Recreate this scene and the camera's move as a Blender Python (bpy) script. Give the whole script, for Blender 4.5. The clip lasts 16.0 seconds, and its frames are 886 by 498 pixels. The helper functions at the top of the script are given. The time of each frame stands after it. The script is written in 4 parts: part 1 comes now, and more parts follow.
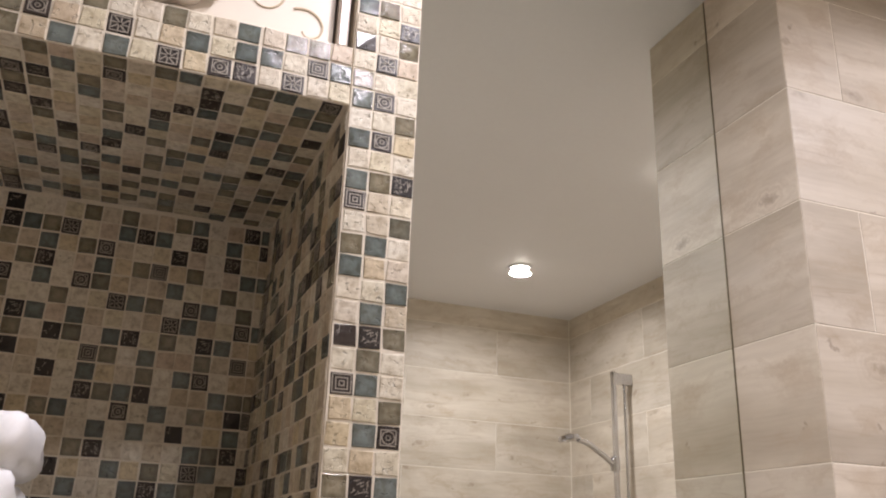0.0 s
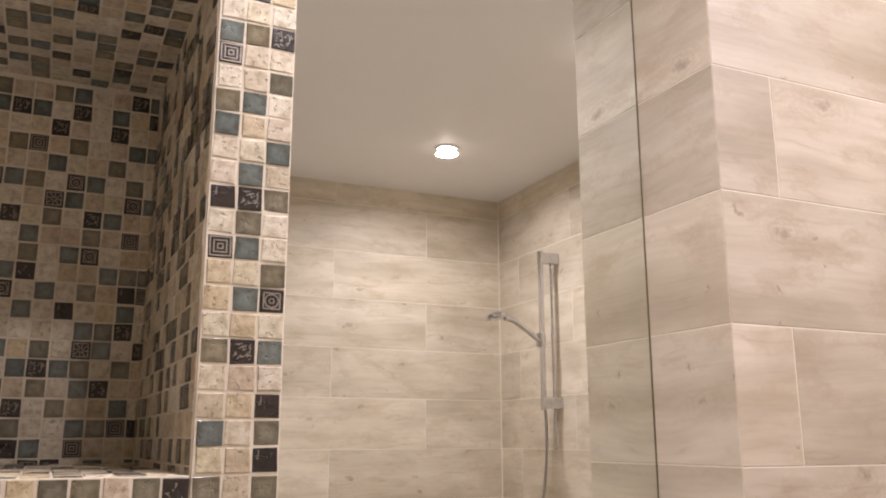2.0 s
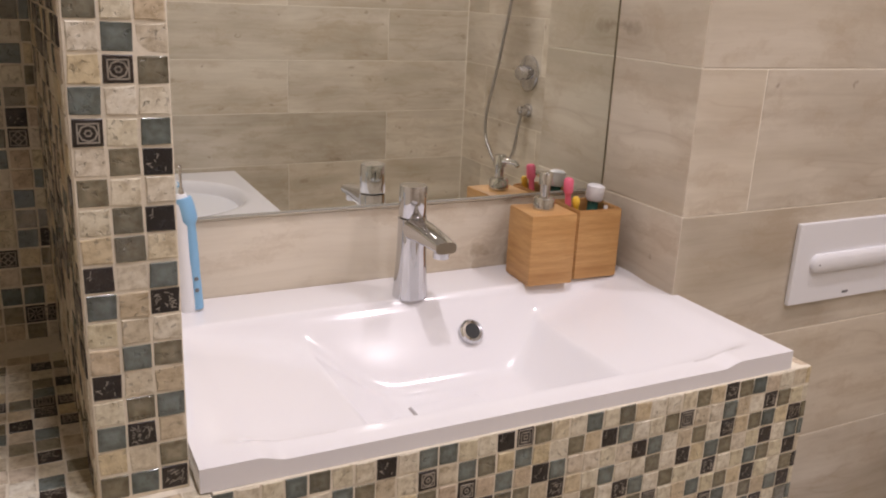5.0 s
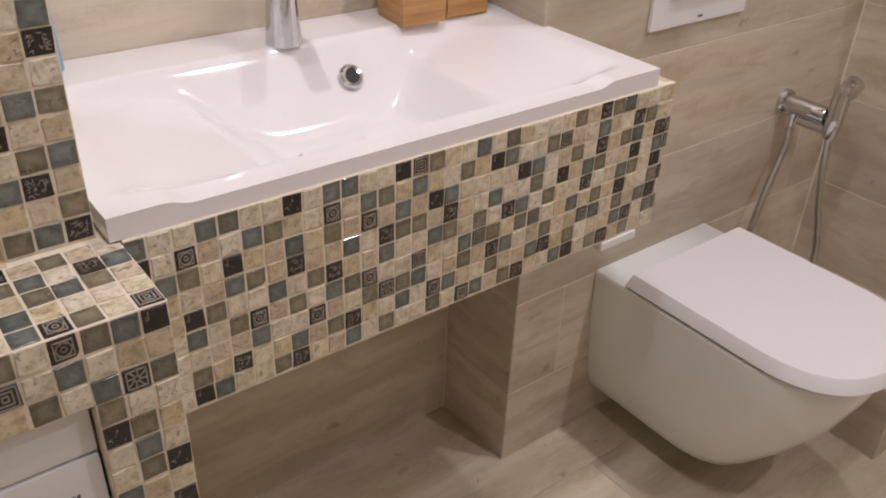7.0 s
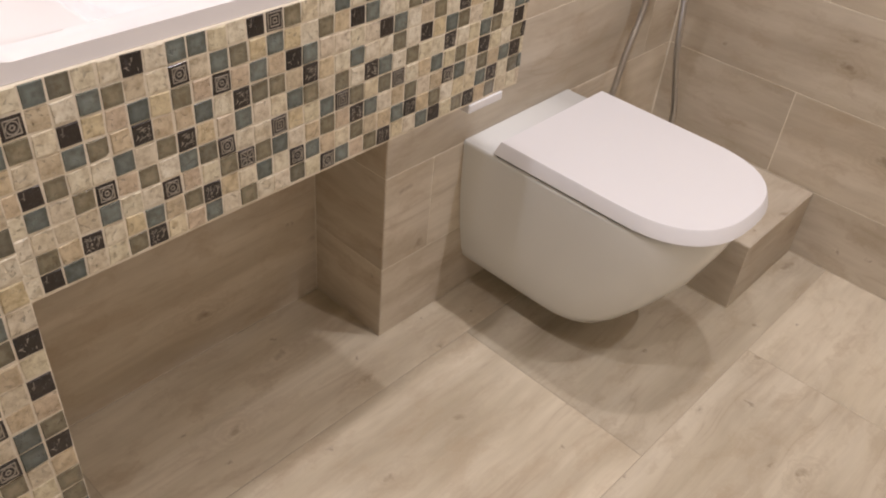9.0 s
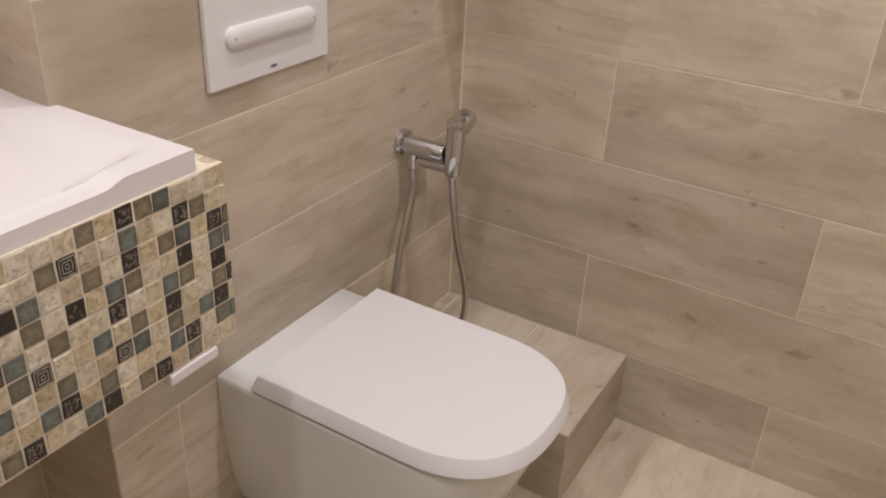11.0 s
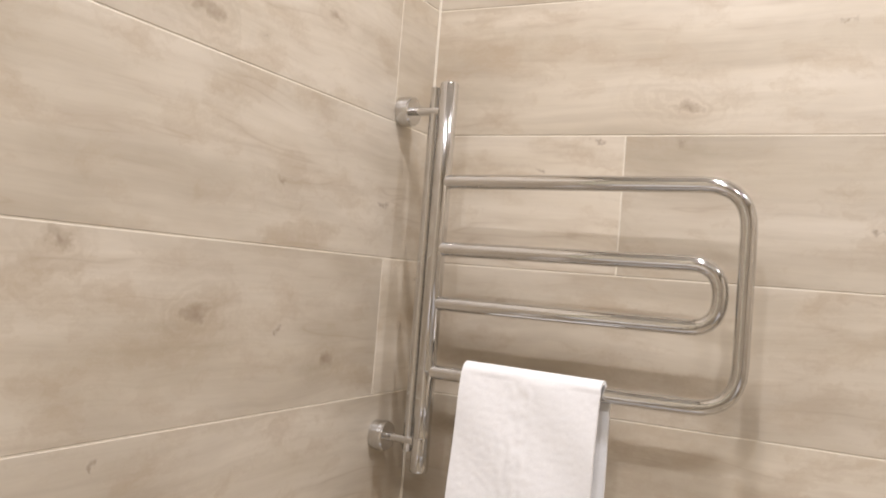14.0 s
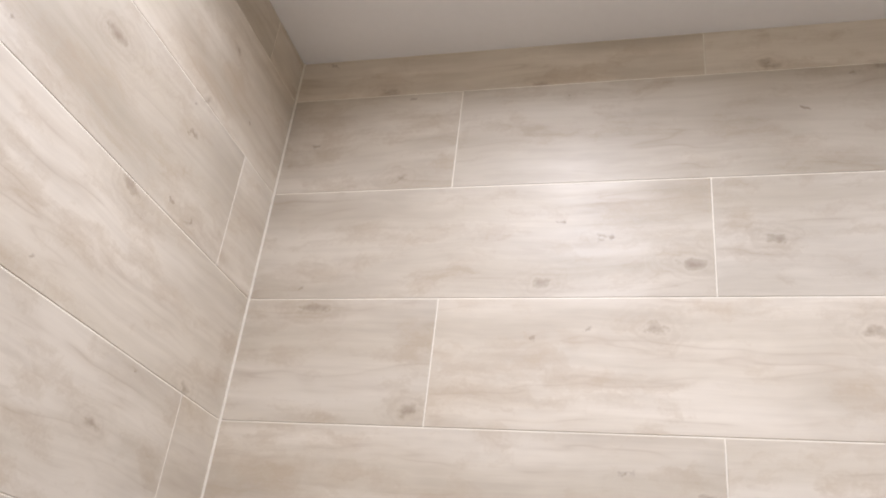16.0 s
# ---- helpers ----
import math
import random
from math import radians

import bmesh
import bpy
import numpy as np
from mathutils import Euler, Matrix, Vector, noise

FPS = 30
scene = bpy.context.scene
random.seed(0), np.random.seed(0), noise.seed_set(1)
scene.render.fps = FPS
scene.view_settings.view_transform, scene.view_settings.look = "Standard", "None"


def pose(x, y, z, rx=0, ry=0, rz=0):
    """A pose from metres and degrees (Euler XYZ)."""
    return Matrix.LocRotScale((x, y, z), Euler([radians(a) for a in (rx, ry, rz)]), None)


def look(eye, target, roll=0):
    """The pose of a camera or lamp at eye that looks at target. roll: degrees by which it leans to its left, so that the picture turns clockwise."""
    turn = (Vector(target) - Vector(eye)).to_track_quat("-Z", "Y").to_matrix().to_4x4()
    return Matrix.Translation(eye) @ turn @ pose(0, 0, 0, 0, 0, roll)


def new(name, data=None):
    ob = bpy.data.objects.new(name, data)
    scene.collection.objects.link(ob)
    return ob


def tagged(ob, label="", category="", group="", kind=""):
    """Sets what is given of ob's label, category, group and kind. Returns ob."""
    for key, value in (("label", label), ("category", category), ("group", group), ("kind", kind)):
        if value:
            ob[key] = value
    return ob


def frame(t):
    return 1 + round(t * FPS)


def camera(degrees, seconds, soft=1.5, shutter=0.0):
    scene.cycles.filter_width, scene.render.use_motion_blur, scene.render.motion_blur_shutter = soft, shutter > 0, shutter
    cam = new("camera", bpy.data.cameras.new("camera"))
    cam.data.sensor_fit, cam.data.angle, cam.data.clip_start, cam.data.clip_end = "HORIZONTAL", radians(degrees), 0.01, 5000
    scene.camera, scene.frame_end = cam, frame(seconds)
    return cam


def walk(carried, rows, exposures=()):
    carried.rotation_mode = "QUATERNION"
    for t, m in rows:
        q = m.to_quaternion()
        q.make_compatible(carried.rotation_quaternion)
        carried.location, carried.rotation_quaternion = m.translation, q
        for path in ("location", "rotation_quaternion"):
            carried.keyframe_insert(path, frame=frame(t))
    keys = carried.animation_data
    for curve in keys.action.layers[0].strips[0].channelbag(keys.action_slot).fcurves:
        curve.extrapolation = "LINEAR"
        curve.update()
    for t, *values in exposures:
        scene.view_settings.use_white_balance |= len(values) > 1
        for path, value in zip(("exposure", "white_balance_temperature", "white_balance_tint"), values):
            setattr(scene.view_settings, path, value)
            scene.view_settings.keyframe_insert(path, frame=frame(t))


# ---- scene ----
cam = camera(55.2, 16.0, soft=2.0)
PATH = [
    (0, (0.721, 0.52, 1.564), (1.377, 2.281, 2.249), 2.0),
    (0.5, (0.738, 0.521, 1.566), (1.449, 2.269, 2.228), 0.6),
    (1, (0.756, 0.522, 1.565), (1.497, 2.266, 2.205), -0.5),
    (1.5, (0.773, 0.526, 1.559), (1.55, 2.276, 2.137), -0.5),
    (2, (0.787, 0.537, 1.544), (1.605, 2.309, 1.982), -0.1),
    (2.5, (0.795, 0.549, 1.523), (1.634, 2.342, 1.809), 0.2),
    (3, (0.815, 0.571, 1.49), (1.698, 2.364, 1.569), 0.0),
    (3.5, (0.834, 0.585, 1.463), (1.732, 2.371, 1.391), 0.1),
    (4, (0.858, 0.606, 1.429), (1.735, 2.384, 1.169), 0.3),
    (4.5, (0.873, 0.616, 1.401), (1.727, 2.375, 0.979), 1.2),
    (4.7, (0.878, 0.617, 1.389), (1.732, 2.358, 0.897), 1.9),
    (6.8, (0.825, 0.61, 1.329), (1.899, 1.97, 0.332), 2.6),
    (7, (0.824, 0.612, 1.33), (1.884, 1.946, 0.284), 2.4),
    (7.5, (0.82, 0.624, 1.332), (1.899, 1.917, 0.253), 3.6),
    (8, (0.819, 0.617, 1.317), (1.887, 1.842, 0.15), 4.2),
    (8.5, (0.821, 0.614, 1.296), (1.917, 1.734, 0.054), 5.3),
    (9, (0.834, 0.621, 1.281), (2.035, 1.634, 0.043), 5.7),
    (9.5, (0.896, 0.642, 1.282), (2.255, 1.537, 0.119), 5.1),
    (9.7, (0.936, 0.65, 1.281), (2.342, 1.514, 0.151), 4.6),
    (11.8, (1.259, 0.691, 1.333), (2.862, 1.569, 0.524), 2.7),
    (12, (1.277, 0.716, 1.347), (2.914, 1.589, 0.598), 2.9),
    (12.5, (1.347, 0.77, 1.376), (3.052, 1.64, 0.797), 3.4),
    (13, (1.405, 0.843, 1.403), (3.176, 1.692, 1.024), 4.2),
    (13.5, (1.436, 0.872, 1.442), (3.225, 1.739, 1.22), 4.2),
    (14, (1.453, 0.855, 1.479), (3.239, 1.754, 1.544), 4.6),
    (14.5, (1.492, 0.839, 1.51), (3.241, 1.736, 1.879), 5.8),
    (15, (1.523, 0.832, 1.544), (3.29, 1.597, 2.084), 6.7),
    (15.5, (1.536, 0.824, 1.569), (3.268, 1.545, 2.262), 5.9),
    (16, (1.525, 0.844, 1.564), (3.211, 1.344, 2.516), 6.9),
]
walk(cam, [(t, look(eye, target, roll)) for t, eye, target, roll in PATH],
     [(0, -0.24, 6250, 19), (0.5, -0.13, 6200, 19), (1, -0.12, 6200, 20), (1.5, -0.03, 6500, 22), (2.5, -0.02, 6550, 23), (3.5, 0.1, 6500, 22), (4.1, 0.15, 6500, 22), (4.5, -0.18, 6450, 21), (7, -0.24, 6500, 19),
      (8, -0.26, 6550, 18), (9, 0.12, 6550, 17), (9.5, -0.14, 6600, 18), (12, -0.17, 6550, 17), (12.5, -0.1, 6450, 18), (13, 0.07, 6350, 14), (14, 0.12, 6250, 13), (14.5, -0.05, 6200, 14), (15, -0.18, 5950, 14), (15.5, -0.18, 5950, 14), (16, -0.06, 5750, 14)])

# ---------------------------------------------------------------- light
world = bpy.data.worlds.new("world")
scene.world = world
world.use_nodes = True
world.node_tree.nodes["Background"].inputs[0].default_value = (0.9, 0.85, 0.8, 1)
world.node_tree.nodes["Background"].inputs[1].default_value = 0.02

CEIL = 2.70
# the fourth lamp is an unseen fill, added to brighten the left side
LAMPS = [(2.175, 0.0), (2.20, 1.03), (1.12, 1.06), (1.08, 0.56)]
POWER = [10.4, 8.0, 8.4, 5.8]
for (lx, ly), watt in zip(LAMPS, POWER):
    ld = bpy.data.lights.new("downlight_and_fill", "AREA")
    ld.shape, ld.size, ld.energy, ld.color, ld.spread = "DISK", 0.085, watt, (1.0, 0.972, 0.985), radians(168)
    lo = new("downlight_and_fill", ld)
    lo.matrix_world = pose(lx, ly, CEIL - 0.026)

# ---------------------------------------------------------------- materials
def material(name, base=(0.5, 0.5, 0.5), rough=0.5, metal=0.0, **kw):
    m = bpy.data.materials.new(name)
    m.use_nodes = True
    b = m.node_tree.nodes["Principled BSDF"]
    b.inputs["Base Color"].default_value = (*base, 1)
    b.inputs["Roughness"].default_value = rough
    b.inputs["Metallic"].default_value = metal
    for k, v in kw.items():
        b.inputs[k.replace("_", " ")].default_value = v
    return m


class Graph:
    """A short way to add nodes to a material."""
    def __init__(self, m):
        self.t = m.node_tree
        self.b = self.t.nodes["Principled BSDF"]

    def n(self, kind, **ins):
        node = self.t.nodes.new(kind)
        if "p_data_type" in ins:
            node.data_type = ins["p_data_type"]
        if "p_blend_type" in ins:
            node.blend_type = ins["p_blend_type"]
        if "p_dims" in ins:
            node.voronoi_dimensions = ins["p_dims"]
        if "p_operation" in ins:
            node.operation = ins["p_operation"]
        for k, v in ins.items():
            if not k.startswith("p_"):
                key = int(k[1:]) if k[0] == "i" and k[1:].isdigit() else k.replace("_", " ")
                if hasattr(v, "is_output"):
                    self.t.links.new(v, node.inputs[key])
                else:
                    node.inputs[key].default_value = v
        return node

    def ramp(self, fac, stops):
        r = self.n("ShaderNodeValToRGB", Fac=fac)
        e = r.color_ramp.elements
        while len(e) < len(stops):
            e.new(0.5)
        for el, (p, c) in zip(e, stops):
            el.position, el.color = p, (*c, 1) if len(c) == 3 else c
        return r.outputs[0]

    def mix(self, fac, a, b, blend="MIX"):
        return self.n("ShaderNodeMix", p_data_type="RGBA", p_blend_type=blend, i0=fac, i6=a, i7=b).outputs[2]

    def math(self, op, a, b=0.0):
        return self.n("ShaderNodeMath", p_operation=op, i0=a, i1=b).outputs[0]

    def noise(self, vec, scale, detail=4.0, rough=0.55):
        return self.n("ShaderNodeTexNoise", Vector=vec, Scale=scale, Detail=detail, Roughness=rough).outputs[0]

    def bump(self, height, strength, distance):
        self.t.links.new(self.n("ShaderNodeBump", Height=height, Strength=strength, Distance=distance).outputs[0], self.b.inputs["Normal"])

    def to(self, name, out):
        self.t.links.new(out, self.b.inputs[name])


def wood_tile(name, light, dark, rough):
    """Porcelain plank with a printed pale oak: long grain, soft bands, a few knots. The grain runs along the piece's own x."""
    m = material(name, light, rough)
    g = Graph(m)
    co = g.n("ShaderNodeTexCoord").outputs["Object"]
    rnd = g.n("ShaderNodeObjectInfo").outputs["Random"]
    off = g.n("ShaderNodeCombineXYZ", X=g.math("MULTIPLY", rnd, 37.0), Y=g.math("MULTIPLY", rnd, 91.0), Z=g.math("MULTIPLY", rnd, 13.0)).outputs[0]
    p = g.n("ShaderNodeVectorMath", p_operation="ADD", i0=co, i1=off).outputs[0]
    warp = g.n("ShaderNodeTexNoise", Vector=p, Scale=3.2, Detail=2.0).outputs[1]
    p2 = g.n("ShaderNodeVectorMath", p_operation="MULTIPLY_ADD", i0=warp, i1=(0.10, 0.05, 0.0), i2=p).outputs[0]
    stretched = g.n("ShaderNodeVectorMath", p_operation="MULTIPLY", i0=p2, i1=(1.0, 7.0, 1.0)).outputs[0]
    band = g.noise(stretched, 1.3, 3.0)
    grain = g.noise(g.n("ShaderNodeVectorMath", p_operation="MULTIPLY", i0=p2, i1=(1.0, 16.0, 1.0)).outputs[0], 6.0, 5.0, 0.7)
    cloud = g.noise(g.n("ShaderNodeVectorMath", p_operation="MULTIPLY", i0=p2, i1=(1.0, 2.6, 1.0)).outputs[0], 3.0, 4.0)
    c = g.ramp(band, [(0.34, dark), (0.60, light)])
    c = g.mix(0.22, c, g.ramp(grain, [(0.34, (0.72, 0.68, 0.64)), (0.56, (1, 1, 1))]), "MULTIPLY")
    c = g.mix(0.75, c, g.ramp(cloud, [(0.34, (0.78, 0.755, 0.72)), (0.56, (1.03, 1.02, 1.01))]), "MULTIPLY")
    vein = g.noise(g.n("ShaderNodeVectorMath", p_operation="MULTIPLY", i0=p2, i1=(0.55, 10.0, 1.0)).outputs[0], 2.1, 4.0, 0.6)
    patch = g.ramp(g.noise(g.n("ShaderNodeVectorMath", p_operation="MULTIPLY", i0=p, i1=(0.6, 2.4, 1.0)).outputs[0], 2.6, 2.0), [(0.40, (0, 0, 0)), (0.60, (1, 1, 1))])
    c = g.mix(g.math("MULTIPLY", g.math("MULTIPLY", g.ramp(vein, [(0.50, (0, 0, 0)), (0.64, (1, 1, 1))]), patch), 0.26), c, (0.40, 0.335, 0.255, 1))
    c = g.mix(g.math("MULTIPLY", g.ramp(vein, [(0.34, (1, 1, 1)), (0.46, (0, 0, 0))]), 0.10), c, (0.74, 0.685, 0.60, 1))
    long_wave = g.noise(g.n("ShaderNodeVectorMath", p_operation="MULTIPLY", i0=p2, i1=(0.8, 6.0, 1.0)).outputs[0], 2.0, 3.0, 0.55)
    line = g.ramp(g.math("ABSOLUTE", g.math("SUBTRACT", long_wave, 0.47)), [(0.0, (1, 1, 1)), (0.012, (0.45, 0.45, 0.45)), (0.06, (0, 0, 0))])
    where = g.ramp(g.noise(g.n("ShaderNodeVectorMath", p_operation="MULTIPLY", i0=p, i1=(1.0, 3.0, 1.0)).outputs[0], 4.5, 3.0), [(0.46, (0, 0, 0)), (0.62, (1, 1, 1))])
    c = g.mix(g.math("MULTIPLY", g.math("MULTIPLY", line, where), 0.50), c, (0.40, 0.315, 0.22, 1))
    rough2 = g.n("ShaderNodeTexNoise", Vector=p, Scale=15.0, Detail=4.0, Roughness=0.7).outputs[1]
    p3 = g.n("ShaderNodeVectorMath", p_operation="MULTIPLY_ADD", i0=rough2, i1=(0.12, 0.055, 0.0), i2=p2).outputs[0]
    smear = g.ramp(g.noise(g.n("ShaderNodeVectorMath", p_operation="MULTIPLY", i0=p3, i1=(1.0, 2.2, 1.0)).outputs[0], 7.5, 6.0, 0.68), [(0.50, (0, 0, 0)), (0.68, (1, 1, 1))])
    c = g.mix(g.math("MULTIPLY", smear, 0.55), c, (0.43, 0.335, 0.225, 1))
    dots = g.n("ShaderNodeTexVoronoi", p_dims="2D", Vector=g.n("ShaderNodeVectorMath", p_operation="MULTIPLY", i0=p3, i1=(1.0, 1.2, 0.0)).outputs[0], Scale=11.0).outputs
    rare = g.math("GREATER_THAN", g.n("ShaderNodeSeparateColor", i0=dots[1]).outputs[0], 0.90)
    c = g.mix(g.math("MULTIPLY", g.math("MULTIPLY", g.ramp(dots[0], [(0.02, (1, 1, 1)), (0.09, (0, 0, 0))]), rare), 0.6), c, (0.26, 0.19, 0.13, 1))
    cells = g.n("ShaderNodeVectorMath", p_operation="MULTIPLY", i0=p3, i1=(1.0, 1.7, 0.0)).outputs[0]
    vor = g.n("ShaderNodeTexVoronoi", p_dims="2D", Vector=cells, Scale=3.6).outputs
    chance = g.n("ShaderNodeSeparateColor", i0=vor[1]).outputs
    pick = g.math("GREATER_THAN", chance[0], 0.50)
    size = g.math("MULTIPLY_ADD", chance[1], 0.9)
    size.node.inputs[2].default_value = 0.35
    near = g.math("DIVIDE", vor[0], size)
    knot = g.math("MULTIPLY", g.ramp(near, [(0.01, (1, 1, 1)), (0.075, (0, 0, 0))]), pick)
    halo = g.math("MULTIPLY", g.ramp(near, [(0.03, (1, 1, 1)), (0.36, (0, 0, 0))]), pick)
    rings = g.n("ShaderNodeTexWave", Vector=g.n("ShaderNodeCombineXYZ", X=vor[0], Y=0.0, Z=0.0).outputs[0], Scale=4.0, Distortion=5.0, Detail=3.0).outputs[1]
    c = g.mix(g.math("MULTIPLY", halo, g.math("MULTIPLY", g.math("ADD", rings, g.noise(p, 18.0, 3.0)), 0.26)), c, (0.39, 0.31, 0.215, 1))
    c = g.mix(g.math("MULTIPLY", g.math("MULTIPLY", knot, g.noise(p, 70.0, 2.0)), 1.15), c, (0.27, 0.20, 0.135, 1))
    tone = g.math("MULTIPLY_ADD", rnd, 0.24)
    tone.node.inputs[2].default_value = 0.88
    hs = g.n("ShaderNodeHueSaturation", Color=c, Value=tone).outputs[0]
    g.to("Base Color", hs)
    g.to("Roughness", g.n("ShaderNodeMapRange", i0=grain, i1=0.3, i2=0.7, i3=rough + 0.08, i4=rough - 0.06).outputs[0])
    g.bump(g.math("ADD", grain, g.math("MULTIPLY", band, 0.6)), 0.12, 0.0010)
    return m


WALL_TILE = wood_tile("wall_oak_tile", (0.67, 0.606, 0.502), (0.555, 0.490, 0.385), 0.50)
FLOOR_TILE = wood_tile("floor_oak_tile", (0.685, 0.617, 0.490), (0.555, 0.488, 0.368), 0.40)


def rough_plain(name, base, rough, spread=0.12, scale=30.0, bump=0.15, dist=0.001, metal=0.0):
    m = material(name, base, rough, metal)
    g = Graph(m)
    co = g.n("ShaderNodeTexCoord").outputs["Object"]
    fine, wide = g.noise(co, scale, 5.0, 0.65), g.noise(co, scale / 8, 3.0)
    lo, hi = tuple(v * (1 - spread) for v in base), tuple(min(1.0, v * (1 + spread)) for v in base)
    c = g.ramp(fine, [(0.25, lo), (0.75, hi)])
    g.to("Base Color", g.mix(0.35, c, g.ramp(wide, [(0.3, lo), (0.7, hi)])))
    g.bump(fine, bump, dist)
    return m


GROUT = rough_plain("cream_grout", (0.82, 0.765, 0.65), 0.85, 0.10, 120.0, 0.3)
GROUT_FLOOR = rough_plain("beige_floor_grout", (0.50, 0.43, 0.33), 0.85, 0.10, 120.0, 0.3)
GROUT_MOSAIC = rough_plain("mosaic_grout", (0.76, 0.69, 0.56), 0.85, 0.10, 150.0, 0.4)
CEILING = rough_plain("white_ceiling_paint", (0.88, 0.87, 0.86), 0.55, 0.02, 60.0, 0.04)
CERAMIC = material("white_glazed_ceramic", (0.82, 0.805, 0.825), 0.12, 0.0, Coat_Weight=0.3, Coat_Roughness=0.03)
CERAMIC_COOL = material("cool_white_ceramic", (0.79, 0.81, 0.80), 0.09, 0.0, Coat_Weight=0.3, Coat_Roughness=0.03)
PLASTIC_W = material("white_plastic", (0.79, 0.79, 0.81), 0.28)
CHROME = material("chrome", (0.61, 0.61, 0.63), 0.07, 1.0)
STEEL = material("polished_steel", (0.64, 0.63, 0.615), 0.09, 1.0)
HOSE = rough_plain("steel_hose", (0.52, 0.51, 0.50), 0.28, 0.15, 400.0, 0.4, 0.0006, 1.0)
MIRROR = material("mirror_silver", (0.86, 0.89, 0.85), 0.0, 1.0)
SEAL = material("olive_sealant", (0.16, 0.13, 0.07), 0.5)
# near-black colour standing in for the shade inside gaps and holes
CAVITY_SHADE = material("cavity_shade", (0.02, 0.02, 0.02), 0.6)
PANEL_DARK = material("dark_glass_window", (0.03, 0.03, 0.035), 0.08)
EMIT = material("lit_diffuser", (1, 1, 1), 0.5, 0.0, Emission_Color=(1.0, 0.92, 0.80, 1), Emission_Strength=34.0)
BLUE_PL = material("pale_blue_plastic", (0.22, 0.45, 0.68), 0.35)
PINK_PL = material("pink_plastic", (0.85, 0.16, 0.26), 0.35)
YELLOW_PL = material("yellow_plastic", (0.80, 0.50, 0.05), 0.35)
GREEN_PL = material("dark_green_plastic", (0.03, 0.12, 0.10), 0.35)
GREY_PRINT = material("grey_print", (0.16, 0.16, 0.17), 0.5)


def bamboo():
    m = material("bamboo", (0.55, 0.31, 0.12), 0.45)
    g = Graph(m)
    co = g.n("ShaderNodeTexCoord").outputs["Object"]
    st = g.n("ShaderNodeVectorMath", p_operation="MULTIPLY", i0=co, i1=(1.0, 1.0, 9.0)).outputs[0]
    a, b = g.noise(st, 9.0, 2.0), g.noise(st, 60.0, 4.0, 0.7)
    c = g.ramp(a, [(0.3, (0.43, 0.215, 0.068)), (0.7, (0.60, 0.345, 0.135))])
    g.to("Base Color", g.mix(0.4, c, g.ramp(b, [(0.3, (0.6, 0.55, 0.5)), (0.6, (1, 1, 1))]), "MULTIPLY"))
    g.bump(b, 0.15, 0.0006)
    return m


BAMBOO = bamboo()


def cloth():
    m = material("white_terry", (0.93, 0.925, 0.92), 1.0, 0.0, Specular_IOR_Level=0.1)
    g = Graph(m)
    co = g.n("ShaderNodeTexCoord").outputs["Object"]
    a = g.noise(co, 300.0, 3.0, 0.7)
    g.to("Base Color", g.ramp(a, [(0.3, (0.91, 0.905, 0.90)), (0.65, (0.96, 0.955, 0.95))]))
    return m


TERRY = cloth()


def mosaic_material(name, stops, rough, bump, pits, metal=0.0, coat=0.0, island=False, rim=False):
    m = material(name, stops[0][1], rough, metal, Coat_Weight=coat, Coat_Roughness=0.05)
    g = Graph(m)
    co = g.n("ShaderNodeTexCoord").outputs["Object"]
    rnd = g.n("ShaderNodeNewGeometry").outputs["Random Per Island"] if island else g.n("ShaderNodeObjectInfo").outputs["Random"]
    off = g.n("ShaderNodeCombineXYZ", X=g.math("MULTIPLY", rnd, 51.0), Y=g.math("MULTIPLY", rnd, 23.0), Z=0.0).outputs[0]
    p = g.n("ShaderNodeVectorMath", p_operation="ADD", i0=co, i1=off).outputs[0]
    c = g.ramp(rnd, stops)
    cloud = g.noise(p, 95.0, 4.0, 0.65)
    c = g.mix(0.8, c, g.ramp(cloud, [(0.34, (0.60, 0.53, 0.43)), (0.52, (0.96, 0.93, 0.88)), (0.66, (1.12, 1.11, 1.10))]), "MULTIPLY")
    pit = g.ramp(g.noise(p, pits, 4.0, 0.7), [(0.30, (0, 0, 0)), (0.42, (1, 1, 1))])
    c = g.mix(g.math("MULTIPLY", g.math("SUBTRACT", 1.0, pit), 0.4), c, tuple(v * 0.5 for v in stops[0][1]) + (1,))
    if rim:
        # the thick glass looks darker towards its cut edges
        xyz = g.n("ShaderNodeSeparateXYZ", i0=co).outputs
        out = g.math("MAXIMUM", g.math("ABSOLUTE", xyz[0]), g.math("ABSOLUTE", xyz[1]))
        out = g.math("MULTIPLY", g.math("ADD", out, g.math("MULTIPLY", cloud, 0.003)), 100.0)
        c = g.mix(1.0, c, g.ramp(out, [(0.60, (1, 1, 1)), (1.10, (0.72, 0.72, 0.70))]), "MULTIPLY")
    g.to("Base Color", c)
    g.bump(g.math("ADD", pit, g.math("MULTIPLY", cloud, 0.6)), bump, 0.0015)
    return m


